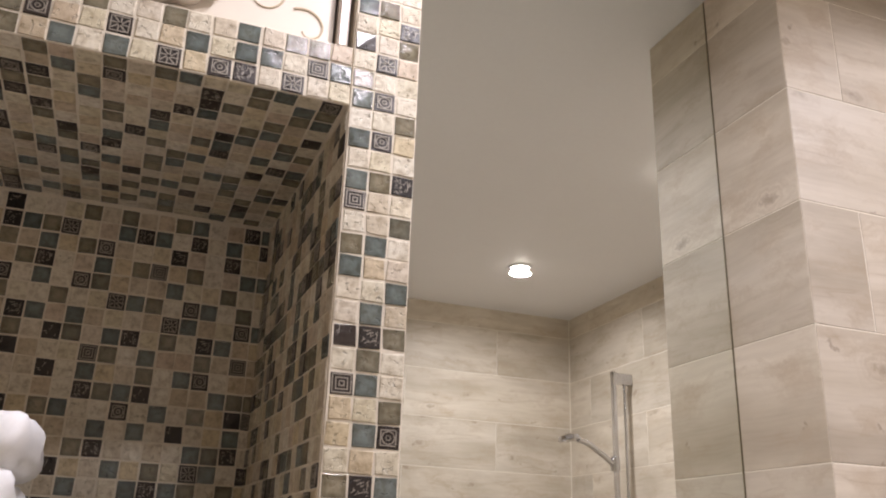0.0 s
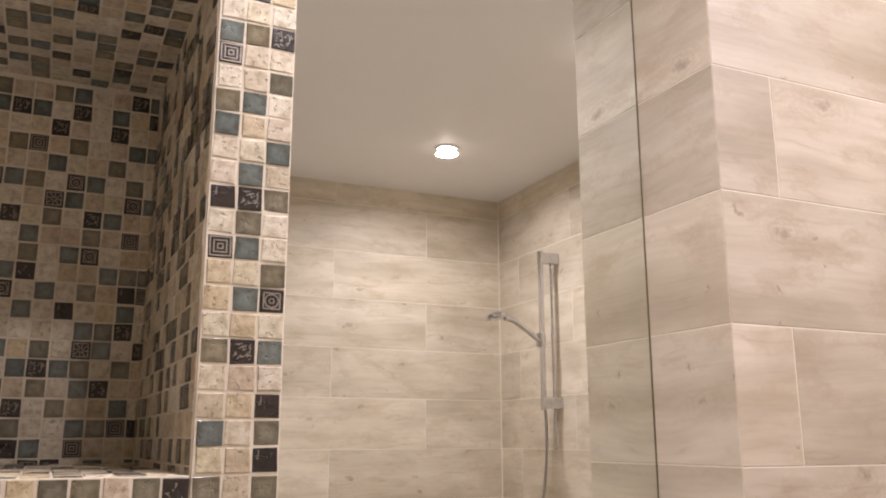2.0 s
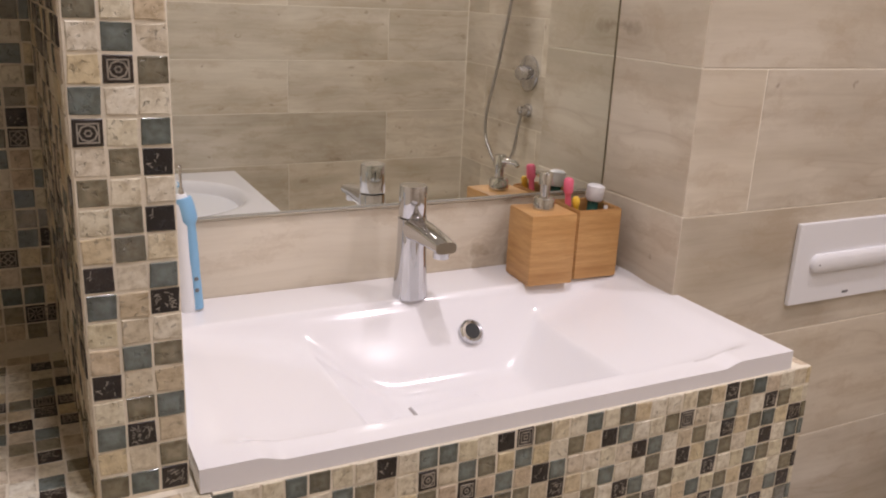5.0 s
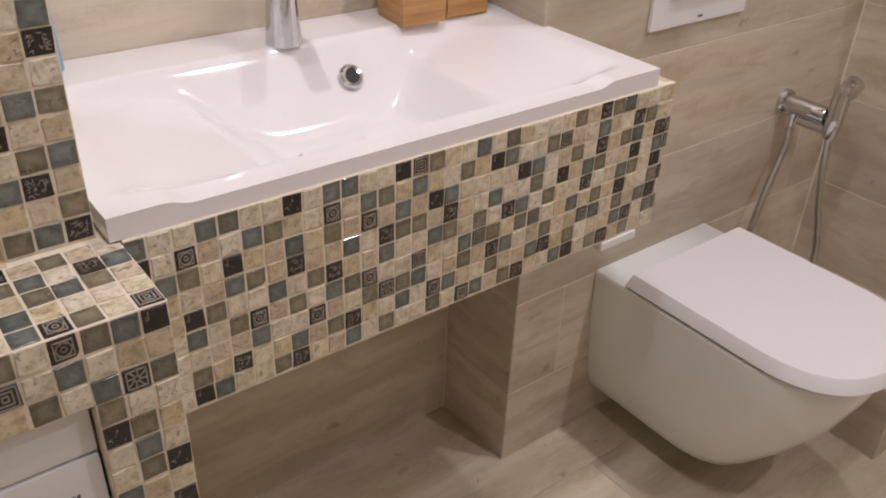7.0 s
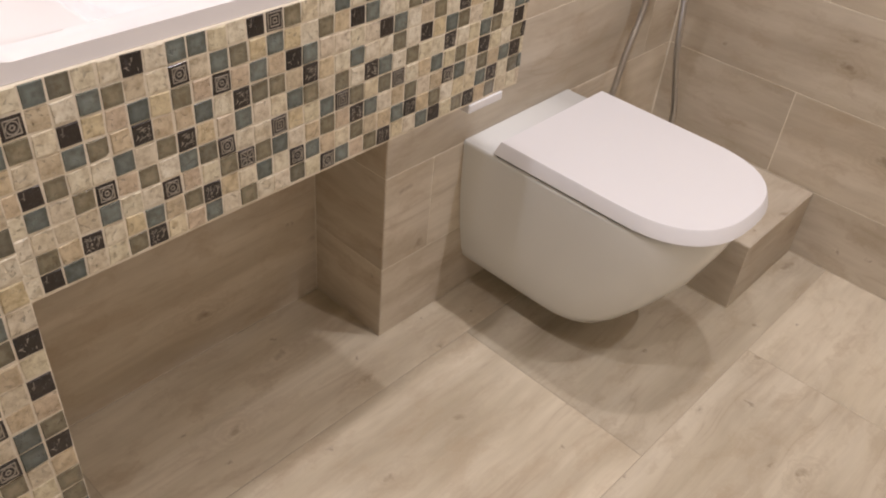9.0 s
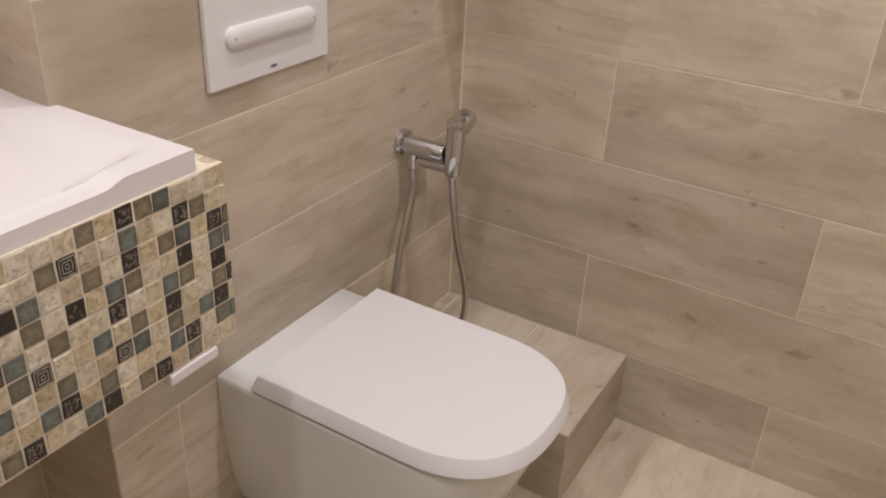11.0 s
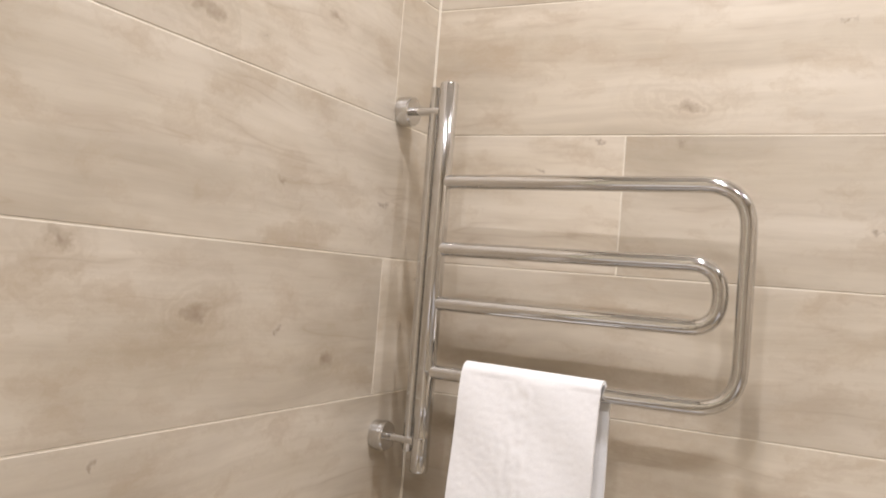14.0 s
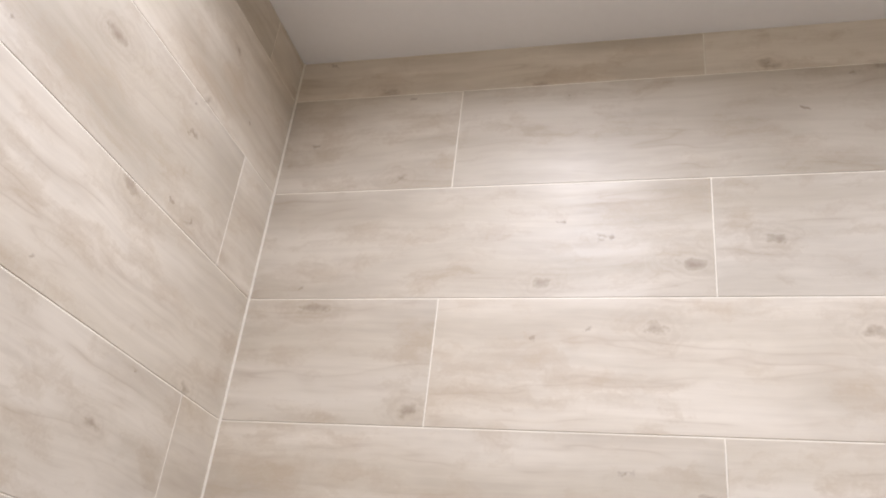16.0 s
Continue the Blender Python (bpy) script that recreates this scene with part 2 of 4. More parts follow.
STONE = [(0.0, (0.655, 0.60, 0.43)), (0.2, (0.75, 0.71, 0.59)), (0.4, (0.55, 0.465, 0.33)), (0.55, (0.80, 0.765, 0.66)), (0.7, (0.655, 0.565, 0.37)), (0.85, (0.60, 0.50, 0.385)), (1.0, (0.765, 0.73, 0.62))]
GREYG = [(0.0, (0.22, 0.20, 0.14)), (0.5, (0.30, 0.27, 0.19)), (1.0, (0.19, 0.185, 0.145))]
BLUEG = [(0.0, (0.155, 0.188, 0.180)), (0.5, (0.205, 0.240, 0.228)), (1.0, (0.120, 0.148, 0.145))]
DARKB = [(0.0, (0.024, 0.018, 0.014)), (0.5, (0.040, 0.029, 0.023)), (1.0, (0.016, 0.013, 0.012))]
MOSAIC = {}
for isl in (False, True):
    tag = "_joined" if isl else ""
    MOSAIC[isl] = {
        "s": mosaic_material("tumbled_travertine" + tag, STONE, 0.5, 0.9, 180.0, island=isl),
        "g": mosaic_material("grey_green_glass" + tag, GREYG, 0.12, 0.7, 90.0, coat=0.35, island=isl, rim=not isl),
        "b": mosaic_material("blue_grey_glass" + tag, BLUEG, 0.12, 0.7, 90.0, coat=0.35, island=isl, rim=not isl),
        "d": mosaic_material("dark_bronze_resin" + tag, DARKB, 0.34, 0.9, 150.0, coat=0.12, island=isl),
    }
RELIEF = rough_plain("pewter_relief", (0.36, 0.325, 0.27), 0.5, 0.25, 300.0, 0.4, 0.0006, 0.2)


# ---------------------------------------------------------------- mesh helpers
def mesh_of(bm, name, mats, smooth=False, auto=None):
    me = bpy.data.meshes.new(name)
    bm.normal_update()
    bm.to_mesh(me)
    bm.free()
    for m in mats if isinstance(mats, (list, tuple)) else [mats]:
        me.materials.append(m)
    if smooth:
        for p in me.polygons:
            p.use_smooth = True
        if auto:
            me.set_sharp_from_angle(angle=radians(auto))
    return me


def part(name, bm, mats, parent=None, label="", smooth=True, auto=40, at=None):
    ob = new(name, mesh_of(bm, name, mats, smooth, auto) if isinstance(bm, bmesh.types.BMesh) else bm)
    if parent is not None:
        ob.parent = parent
    if at is not None:
        ob.matrix_local = at
    if label:
        ob["label"] = label
    return ob


def thing(name, place, label, category, group="", kind=""):
    ob = new(name)
    ob.empty_display_size = 0.05
    ob.matrix_world = place
    return tagged(ob, label, category, group, kind)


def box(x0, x1, y0, y1, z0, z1, bevel=0.0, seg=2, bm=None, slot=0):
    bm = bm or bmesh.new()
    made = bmesh.ops.create_cube(bm, size=1.0, matrix=Matrix.LocRotScale(((x0 + x1) / 2, (y0 + y1) / 2, (z0 + z1) / 2), None, (x1 - x0, y1 - y0, z1 - z0)))
    fs = {f for v in made["verts"] for f in v.link_faces}
    for f in fs:
        f.material_index = slot
    if bevel:
        es = list({e for v in made["verts"] for e in v.link_edges})
        r = bmesh.ops.bevel(bm, geom=es, offset=bevel, segments=seg, affect="EDGES", profile=0.6)
        for f in r["faces"]:
            f.material_index = slot
    return bm


def lathe(profile, n=32, bm=None, m=Matrix(), slot=0):
    """Turns (radius, height) pairs round z."""
    bm = bm or bmesh.new()
    rings = []
    for r, z in profile:
        if r < 1e-6:
            rings.append([bm.verts.new(m @ Vector((0, 0, z)))])
        else:
            rings.append([bm.verts.new(m @ Vector((r * math.cos(2 * math.pi * i / n), r * math.sin(2 * math.pi * i / n), z))) for i in range(n)])
    for a, b in zip(rings, rings[1:]):
        for i in range(n):
            j = (i + 1) % n
            if len(a) == 1 and len(b) == 1:
                continue
            vs = [a[0], b[j], b[i]] if len(a) == 1 else [a[i], a[j], b[0]] if len(b) == 1 else [a[i], a[j], b[j], b[i]]
            bm.faces.new(vs).material_index = slot
    return bm


def smooth_line(pts, steps=8):
    """A Catmull-Rom line through the points."""
    p = [Vector(q) for q in pts]
    p = [2 * p[0] - p[1]] + p + [2 * p[-1] - p[-2]]
    out = []
    for a, b, c, d in zip(p, p[1:], p[2:], p[3:]):
        for k in range(steps):
            t = k / steps
            out.append(0.5 * (2 * b + (c - a) * t + (2 * a - 5 * b + 4 * c - d) * t * t + (3 * b - a - 3 * c + d) * t ** 3))
    return out + [p[-2]]


def tube(line, radius, n=14, bm=None, slot=0, caps=True, ribs=0.0):
    bm = bm or bmesh.new()
    line = [Vector(p) for p in line]
    up = None
    rings = []
    for i, p in enumerate(line):
        d = (line[min(i + 1, len(line) - 1)] - line[max(i - 1, 0)]).normalized()
        if up is None:
            up = d.orthogonal().normalized()
        up = (up - d * up.dot(d)).normalized()
        side = d.cross(up)
        r = (radius[i] if isinstance(radius, (list, tuple)) else radius) * (1 + (ribs if i % 2 else 0))
        rings.append([bm.verts.new(p + r * (math.cos(2 * math.pi * k / n) * up + math.sin(2 * math.pi * k / n) * side)) for k in range(n)])
    for a, b in zip(rings, rings[1:]):
        for k in range(n):
            bm.faces.new((a[k], a[(k + 1) % n], b[(k + 1) % n], b[k])).material_index = slot
    if caps:
        bm.faces.new(rings[0][::-1]).material_index = slot
        bm.faces.new(rings[-1]).material_index = slot
    return bm


def rounded(pts, radius, steps=7):
    """A line of straight runs with rounded corners."""
    p = [Vector(q) for q in pts]
    out = [p[0]]
    for a, b, c in zip(p, p[1:], p[2:]):
        u, v = (a - b).normalized(), (c - b).normalized()
        s, e = b + u * radius, b + v * radius
        for k in range(steps + 1):
            t = k / steps
            out.append(s.lerp(b, t).lerp(b.lerp(e, t), t))
    return out + [p[-1]]


# ---------------------------------------------------------------- planks
PLANKS = {}


def plank_mesh(w, h, mat, t=0.008):
    key = (round(w, 3), round(h, 3), mat.name)
    if key not in PLANKS:
        bm = bmesh.new()
        c = 0.0006
        lo = [bm.verts.new((x, y, 0)) for x, y in ((0, 0), (w, 0), (w, h), (0, h))]
        mid = [bm.verts.new((x, y, t - c)) for x, y in ((0, 0), (w, 0), (w, h), (0, h))]
        hi = [bm.verts.new((x, y, t)) for x, y in ((c, c), (w - c, c), (w - c, h - c), (c, h - c))]
        bm.faces.new(hi)
        for a, b in ((lo, mid), (mid, hi)):
            for i in range(4):
                bm.faces.new((a[i], a[(i + 1) % 4], b[(i + 1) % 4], b[i]))
        PLANKS[key] = mesh_of(bm, "plank", mat)
    return PLANKS[key]


JOINT = 0.0023
ROW, ROW0 = 0.22, 0.1815


def planks(parent, origin, along, up, length, v0, v1, joints, mat, row0=ROW0, row=ROW):
    """Lays planks over a face: rows of ROW, split at the joints of each row."""
    along, up = Vector(along), Vector(up)
    out = along.cross(up)
    basis = Matrix((along, up, out)).transposed().to_4x4()
    k = math.floor((v0 - row0) / row)
    while row0 + k * row < v1 - 0.004:
        a, b = max(v0, row0 + k * row), min(v1, row0 + (k + 1) * row)
        cuts = [0.0] + sorted(u for u in joints(k) if 0.02 < u < length - 0.02) + [length]
        for s, e in zip(cuts, cuts[1:]):
            if b - a > 0.01:
                me = plank_mesh(e - s - JOINT, b - a - JOINT, mat)
                part("tile", me, None, parent, at=Matrix.Translation(Vector(origin) + along * (s + JOINT / 2) + up * (a + JOINT / 2) - out * 0.008) @ basis)
        k += 1


def stagger(even, odd, sign=1, start=0.0, step=1.2):
    """Joints of a row on a face that starts at start and runs by sign."""
    def f(k):
        base = even if k % 2 == 0 else odd
        return [sign * (base + n * step - start) for n in range(-4, 5)]
    return f


def structure(name, bm, mat, label, category):
    return tagged(part(name, bm, mat, smooth=False), label, category, kind="structure")


# ---------------------------------------------------------------- the room
X0, X1, YB, YF, YM, XP = 0.0, 2.75, -0.628, 1.551, 1.757, 1.754
T = 0.0009
wall_label = "wall of pale oak-look porcelain planks with cream joints"
floor = structure("floor", box(X0 - 0.1, X1 + 0.1, YB - 0.1, YM + 0.1, -0.12, -T, 0), GROUT_FLOOR, "floor of pale oak-look porcelain planks with thin joints", "floor")
wall_front = structure("wall_front", box(XP + T, X1 + 0.1, YF + T, YM + 0.25, -0.12, CEIL, 0), GROUT, wall_label + ", boxed out beside the mirror", "wall")
wall_recess = structure("wall_recess", box(0.9305, XP + T, YM + T, YM + 0.25, -0.12, CEIL, 0), GROUT, wall_label + " behind the washbasin", "wall")
wall_right = structure("wall_right", box(X1 + T, X1 + 0.15, YB - 0.1, YF + T, -0.12, CEIL, 0), GROUT, wall_label + " behind the towel rail and shower", "wall")
wall_back = structure("wall_back", box(X0 - 0.1, X1 + T, YB - 0.15, YB - T, -0.12, CEIL, 0), GROUT, wall_label + " behind the bathtub", "wall")
wall_left = structure("wall_left", box(X0 - 0.15, X0 - T, YB - T, YM + T, -0.12, CEIL, 0), GROUT, wall_label + ", closing the room", "wall")
ceiling = structure("ceiling", box(X0 - 0.15, X1 + 0.15, YB - 0.15, YM + 0.25, CEIL, CEIL + 0.1, 0), CEILING, "smooth white ceiling with round downlights", "ceiling")

# mirror, fitted from the splash strip up to the ceiling
mirror = thing("mirror", pose(0, 0, 0), "tall frameless mirror with an olive sealant edge above the washbasin", "mirror")
part("mirror_glass", box(0.96, XP - 0.0018, YM - 0.005, YM, 1.063, CEIL - 0.002, 0), MIRROR, mirror, smooth=False)
part("edge_seal", box(XP - 0.0016, XP - 0.0002, YM - 0.0065, YM - 0.0005, 1.063, CEIL - 0.002, 0), SEAL, mirror, "dark olive sealant line", smooth=False)
part("bottom_edge", box(0.96, XP - 0.003, YM - 0.0065, YM - 0.0002, 1.0600, 1.0628, 0), material("mirror_edge", (0.36, 0.35, 0.30), 0.25), mirror, "pale ground glass edge", smooth=False)

# downlights
def downlight(x, y):
    d = thing("ceiling_downlight", pose(x, y, CEIL), "small round white recessed downlight, lit, in the ceiling; the fourth is an added fill", "downlight", "ceiling downlights")
    part("ring", lathe([(0.036, -0.001), (0.038, -0.006), (0.046, -0.005), (0.048, 0.0), (0.03, 0.0)], 32), PLASTIC_W, d)
    part("diffuser", lathe([(0.0, -0.022), (0.012, -0.021), (0.024, -0.016), (0.032, -0.009), (0.036, -0.001), (0, -0.0005)], 32), EMIT, d, "glowing frosted lens")


# the added fill lamp gets a downlight body as well
for lx, ly in LAMPS:
    downlight(lx, ly)

# shower platform
platform = structure("shower_platform", box(X0 + 0.002, X1 - 0.002, YB + 0.001, 0.50 - T, -T + 0.001, 0.06 - T, 0), GROUT, "low tiled step of the shower and bathtub zone", "step")

# boxed pipes by the toilet
pipe_box = structure("pipe_box", box(2.42 + T, X1 - 0.001, 1.08 + T, YF - 0.001, 0.0, 0.1815 - T, 0), GROUT, "low tiled box hiding pipes in the corner by the toilet", "pipe box")


# ---------------------------------------------------------------- mosaic
PITCH = 0.0250
TILE_SETS = {}


def tile_shape(bm, w, d, h, rng, cx=0.0, cy=0.0, kind="s", basis=None, base=None, slots=(0, 1)):
    """One little tile with worn edges, its foot at h = 0; ornaments carry a raised figure."""
    def P(x, y, z):
        v = Vector((x, y, z))
        return bm.verts.new(base + basis @ v if basis is not None else v)
    j = 0.0011 if kind == "s" else 0.0005
    q = [(sx * w / 2 + rng.uniform(-j, j), sy * d / 2 + rng.uniform(-j, j)) for sx, sy in ((-1, -1), (1, -1), (1, 1), (-1, 1))]
    c = 0.0009 if kind == "s" else 0.0006
    tz = [h + rng.uniform(-0.0004, 0.0006) for _ in range(4)]
    lo = [P(cx + x, cy + y, -0.0005) for x, y in q]
    mid = [P(cx + x, cy + y, h * 0.62) for x, y in q]
    hi = [P(cx + x - math.copysign(c, x), cy + y - math.copysign(c, y), z) for (x, y), z in zip(q, tz)]
    bm.faces.new(hi).material_index = slots[0]
    for a, b in ((lo, mid), (mid, hi)):
        for i in range(4):
            f = bm.faces.new((a[i], a[(i + 1) % 4], b[(i + 1) % 4], b[i]))
            f.material_index = slots[0]

    def bar(x0, y0, x1, y1, t=0.00062, z=0.0007):
        d2 = Vector((x1 - x0, y1 - y0))
        n = Vector((-d2.y, d2.x)).normalized() * t
        e = d2.normalized() * t
        a = [(x0 - e.x + n.x, y0 - e.y + n.y), (x0 - e.x - n.x, y0 - e.y - n.y), (x1 + e.x - n.x, y1 + e.y - n.y), (x1 + e.x + n.x, y1 + e.y + n.y)]
        bot = [P(cx + x, cy + y, h - 0.0002) for x, y in a]
        top = [P(cx + x, cy + y, h + z) for x, y in a]
        mi = slots[1]
        bm.faces.new(top).material_index = mi
        for i in range(4):
            bm.faces.new((bot[i], bot[(i + 1) % 4], top[(i + 1) % 4], top[i])).material_index = mi

    def ring(r, turn, n=4):
        ps = [(r * math.cos(turn + 2 * math.pi * i / n), r * math.sin(turn + 2 * math.pi * i / n)) for i in range(n)]
        for i in range(n):
            bar(*ps[i], *ps[(i + 1) % n])
    if kind == "q":
        for r in (0.0030, 0.0074, 0.0118):
            ring(r * 1.1, math.pi / 4)
    elif kind == "p":
        v = rng.randrange(3)
        if v == 0:
            ring(0.0108, math.pi / 4)
            ring(0.0066, 0.0, 8)
            ring(0.0025, 0.0, 6)
        elif v == 1:
            for a in range(8):
                t = a * math.pi / 4 + 0.39
                bar(0.0025 * math.cos(t), 0.0025 * math.sin(t), 0.0092 * math.cos(t + 0.25), 0.0092 * math.sin(t + 0.25))
            ring(0.0122, math.pi / 4)
        else:
            ring(0.0085, 0.0)
            ring(0.0125, math.pi / 4)
            bar(-0.004, -0.004, 0.004, 0.004)
            bar(-0.004, 0.004, 0.004, -0.004)
    elif kind == "d":
        for _ in range(rng.choice((6, 14, 22, 30))):
            x, y, t, e = rng.uniform(-0.008, 0.008), rng.uniform(-0.008, 0.008), rng.uniform(0, 3.14), rng.uniform(0.0008, 0.0022)
            bar(x - e * math.cos(t), y - e * math.sin(t), x + e * math.cos(t), y + e * math.sin(t), 0.00035, 0.0004)


def tile_mesh(kind, variant):
    if (kind, variant) not in TILE_SETS:
        rng = random.Random(hash_of(kind) + variant)
        bm = bmesh.new()
        tile_shape(bm, PITCH - 0.0026, PITCH - 0.0026, 0.0010, rng, kind=kind)
        me = mesh_of(bm, "mosaic_tile", [MOSAIC[False][{"q": "d", "p": "d"}.get(kind, kind)], RELIEF])
        TILE_SETS[(kind, variant)] = me
    return TILE_SETS[(kind, variant)]


def hash_of(kind):
    return 17 * (1 + "sgbdpq".index(kind))


def draw_kind(rng):
    r = rng.random()
    return "s" if r < 0.56 else "g" if r < 0.71 else "b" if r < 0.83 else "d" if r < 0.925 else "p" if r < 0.98 else "q"


def mosaic(parent, origin, along, up, nu, nv, seed, rows=None, joined=False, near=None, last=0.0, pu=PITCH, pv=PITCH):
    """Little tiles over a face from its lower left corner; rows holds the kinds from the top down, the rest is drawn by lot.
    Joined into one mesh, but for those that near picks; last is the width of a cut last column."""
    along, up = Vector(along).normalized(), Vector(up).normalized()
    out = along.cross(up)
    basis = Matrix((along, up, out)).transposed()
    rng = random.Random(seed)
    bm = bmesh.new() if joined else None
    kinds = "sgbd"
    for r in range(nv):
        line = rows[r] if rows and r < len(rows) else ""
        for c in range(nu):
            kind = line[c] if c < len(line) and line[c] in "sgbdpq" else draw_kind(rng)
            cut = last / pu if last and c == nu - 1 else 1.0
            centre = Vector(origin) + along * ((c + 0.5 * cut) * pu + rng.uniform(-0.0004, 0.0004)) + up * ((nv - r - 0.5) * pv + rng.uniform(-0.0004, 0.0004))
            if joined and not (near and near(c, r)):
                kk = {"q": 3, "p": 3}.get(kind, kinds.find(kind))
                tile_shape(bm, pu * cut - 0.0026, pv - 0.0026, 0.0010, rng, kind=kind, basis=basis, base=centre, slots=(kk, 4))
            else:
                tilt = Euler((rng.uniform(-0.02, 0.02), rng.uniform(-0.02, 0.02), rng.uniform(-0.015, 0.015))).to_matrix()
                part("mosaic_tile", tile_mesh(kind, rng.randrange(5)), None, parent, at=Matrix.Translation(centre + out * rng.uniform(-0.0005, 0.0005)) @ (basis @ tilt).to_4x4() @ Matrix.Diagonal((cut * pu / PITCH, pv / PITCH, 1, 1)))
    if joined:
        ob = part("mosaic_tiles", bm, [MOSAIC[True][k] for k in kinds] + [RELIEF], parent, smooth=False)
        ob["kind"] = "stuff"


COLUMN = """bgs ssd dsg sps gss bps ssg bps sss bgd qss ssg gbs bss ssb sbs ddg sgs qbs ssg sbp sss gdb sss ssd bsg ssd gsg bsd sgs dbs sss sdb gss
sbs spg bss psb sgd gss sgd sgs dsb bsd sss sbg dss sgb bds ssg gbd""".split()
CX0, CX1, CY, CB = 0.9110, 0.9905, 1.346, 0.9125
ZC, LV = 0.910, 0.0268
column = structure("column", box(CX0, CX1, CY, YM + T - 0.001, ZC, CEIL, 0.001), GROUT_MOSAIC, "pillar clad in stone and glass mosaic between niche and mirror", "column")
upper = math.floor((CEIL - CB) / PITCH)
mosaic(column, (CX0 + 0.0005, CY, CB), (1, 0, 0), (0, 0, 1), 3, upper, 5, ["..."] * (upper - len(COLUMN)) + COLUMN, pu=0.0263)

# niche: back, side, shelf, lintel
NB, NP, NX = 1.772, 0.0256, 0.8995
NICHE = """ssgsgssgbssdb gpssbdbsdsbsd bsgpsssdssdss dssbsgqsgssbb bspgsssbssgss sgsspbgspbsgs bsbsssspbsspb sdgsbdsgsdbss sssqgsbssgsqs sdsbssgsbpsss
sssdgbdsssbgg sgbsspsbsgsdp ssssbsbsdssbs sssgdssssbgds ssdssbsgspbsd sssbssbdbgsgs .......gsbdss ......dsgssbs ......gssbgqd .......bsqsss
.......pdsbsb .gssbssgsssgs ..bssgssdssbs ...gssbssgsss .bsgsssbsgssd .........sbqs .........ssdd .........ssgb .........sdsg .........sgbs
.........dssg .........sbgs .........ssds .........sgps .........gbss .........sssb .........bsbs .........dsgg""".split()
niche_back = structure("niche_back_wall", box(X0 - 0.1, 0.930, NB, NB + 0.18, -0.12, CEIL, 0), GROUT_MOSAIC, "niche back clad in stone and glass mosaic", "niche wall")
NICHE += ["." * 13] * 6
ROWS_N = len(NICHE)
mosaic(niche_back, (0.8739 - 23.5 * NP, NB, 2.0321 - ROWS_N * NP), (1, 0, 0), (0, 0, 1), 25, ROWS_N, 11, ["." * 12 + r for r in NICHE], joined=True, near=lambda c, r: c >= 11 and r < 21, last=NX - 0.8739 - 0.5 * NP, pu=NP, pv=NP)


def prism(foot, z0, z1):
    bm = bmesh.new()
    lo, hi = [[bm.verts.new((x, y, z)) for x, y in foot] for z in (z0, z1)]
    bm.faces.new(lo[::-1])
    bm.faces.new(hi)
    for i in range(len(foot)):
        k = (i + 1) % len(foot)
        bm.faces.new((lo[i], lo[k], hi[k], hi[i]))
    return bm


# the niche narrows a little towards its back
SIDE = Vector((CX0 - 0.0012 - NX, CY + 0.003 - NB, 0))
niche_side = structure("niche_side_wall", prism([(CX0 - 0.0012, CY + 0.003), (CX0 + 0.018, CY + 0.003), (CX0 + 0.018, NB - 0.0005), (NX, NB - 0.0005)], ZC, 2.2), GROUT_MOSAIC, "niche side clad in stone and glass mosaic", "niche wall")
NU = SIDE.length / 17
mosaic(niche_side, (NX, NB, 2.0321 - 44 * NP), SIDE, (0, 0, 1), 17, 44, 12, joined=True, near=lambda c, r: r < 17, pu=NU, pv=NP)
SZ = CB + 24 * PITCH
shelf = tagged(part("niche_shelf", box(X0, CX0 - 0.0014, CY, NB - 0.001, SZ - 3 * PITCH, SZ, 0.001), GROUT_MOSAIC, smooth=False), "thick niche shelf edged with stone and glass mosaic", "shelf")
mosaic(shelf, (CX0 - 13 * PITCH, CY, SZ - 3 * PITCH), (1, 0, 0), (0, 0, 1), 13, 3, 14, ["......ssggsgd"[-13:], "....bgpsgsgdb"[-13:], ".....ssbsssss"[-13:]])
NV = (NB - CY - 0.002) / 17
mosaic(shelf, (NX - 19 * NP, CY + 0.001, SZ), (1, 0, 0), (0, 1, 0), 19, 17, 15, joined=True, pu=NP, pv=NV)
LZ = CB + 45 * PITCH
CEIL_ROWS = ["." * 12 + r for r in """gssgsgbssgbsp sbspsssdsgsbg dsgssssdgssgb gsbsssdbssgss sssgsdsssgbsd dssgsbssdbsgs gsssdssgbssbg sdsbsgssdsbss
sgsdssgbsssdb bspssgbsssdsg pgsbsgssbgsss sbgsdssgsbsgs ssdssgbssgsbd gsbsgssdssgss sssdsbgsssdsg bgssgsbsdsbss sdsgssgssbsgs""".split()]
lintel = tagged(part("niche_lintel", box(X0, CX0 - 0.0014, CY, NB - 0.001, LZ, LZ + 3 * PITCH, 0.001), GROUT_MOSAIC, smooth=False), "lintel over the niche clad in stone and glass mosaic", "lintel", kind="structure")
mosaic(lintel, (CX0 - 22 * 0.0263, CY, LZ), (1, 0, 0), (0, 0, 1), 22, 3, 16, [r.rjust(22, ".") for r in ("bsgssgssbsggs", "psspssbsbbsqb", "gsbsbspspdspss")], pu=0.0263)
mosaic(lintel, (NX - 25 * NP + 0.006, NB - 0.001, LZ), (1, 0, 0), (0, -1, 0), 25, 17, 17, CEIL_ROWS, joined=True, near=lambda c, r: c >= 9, pu=NP, pv=NV)

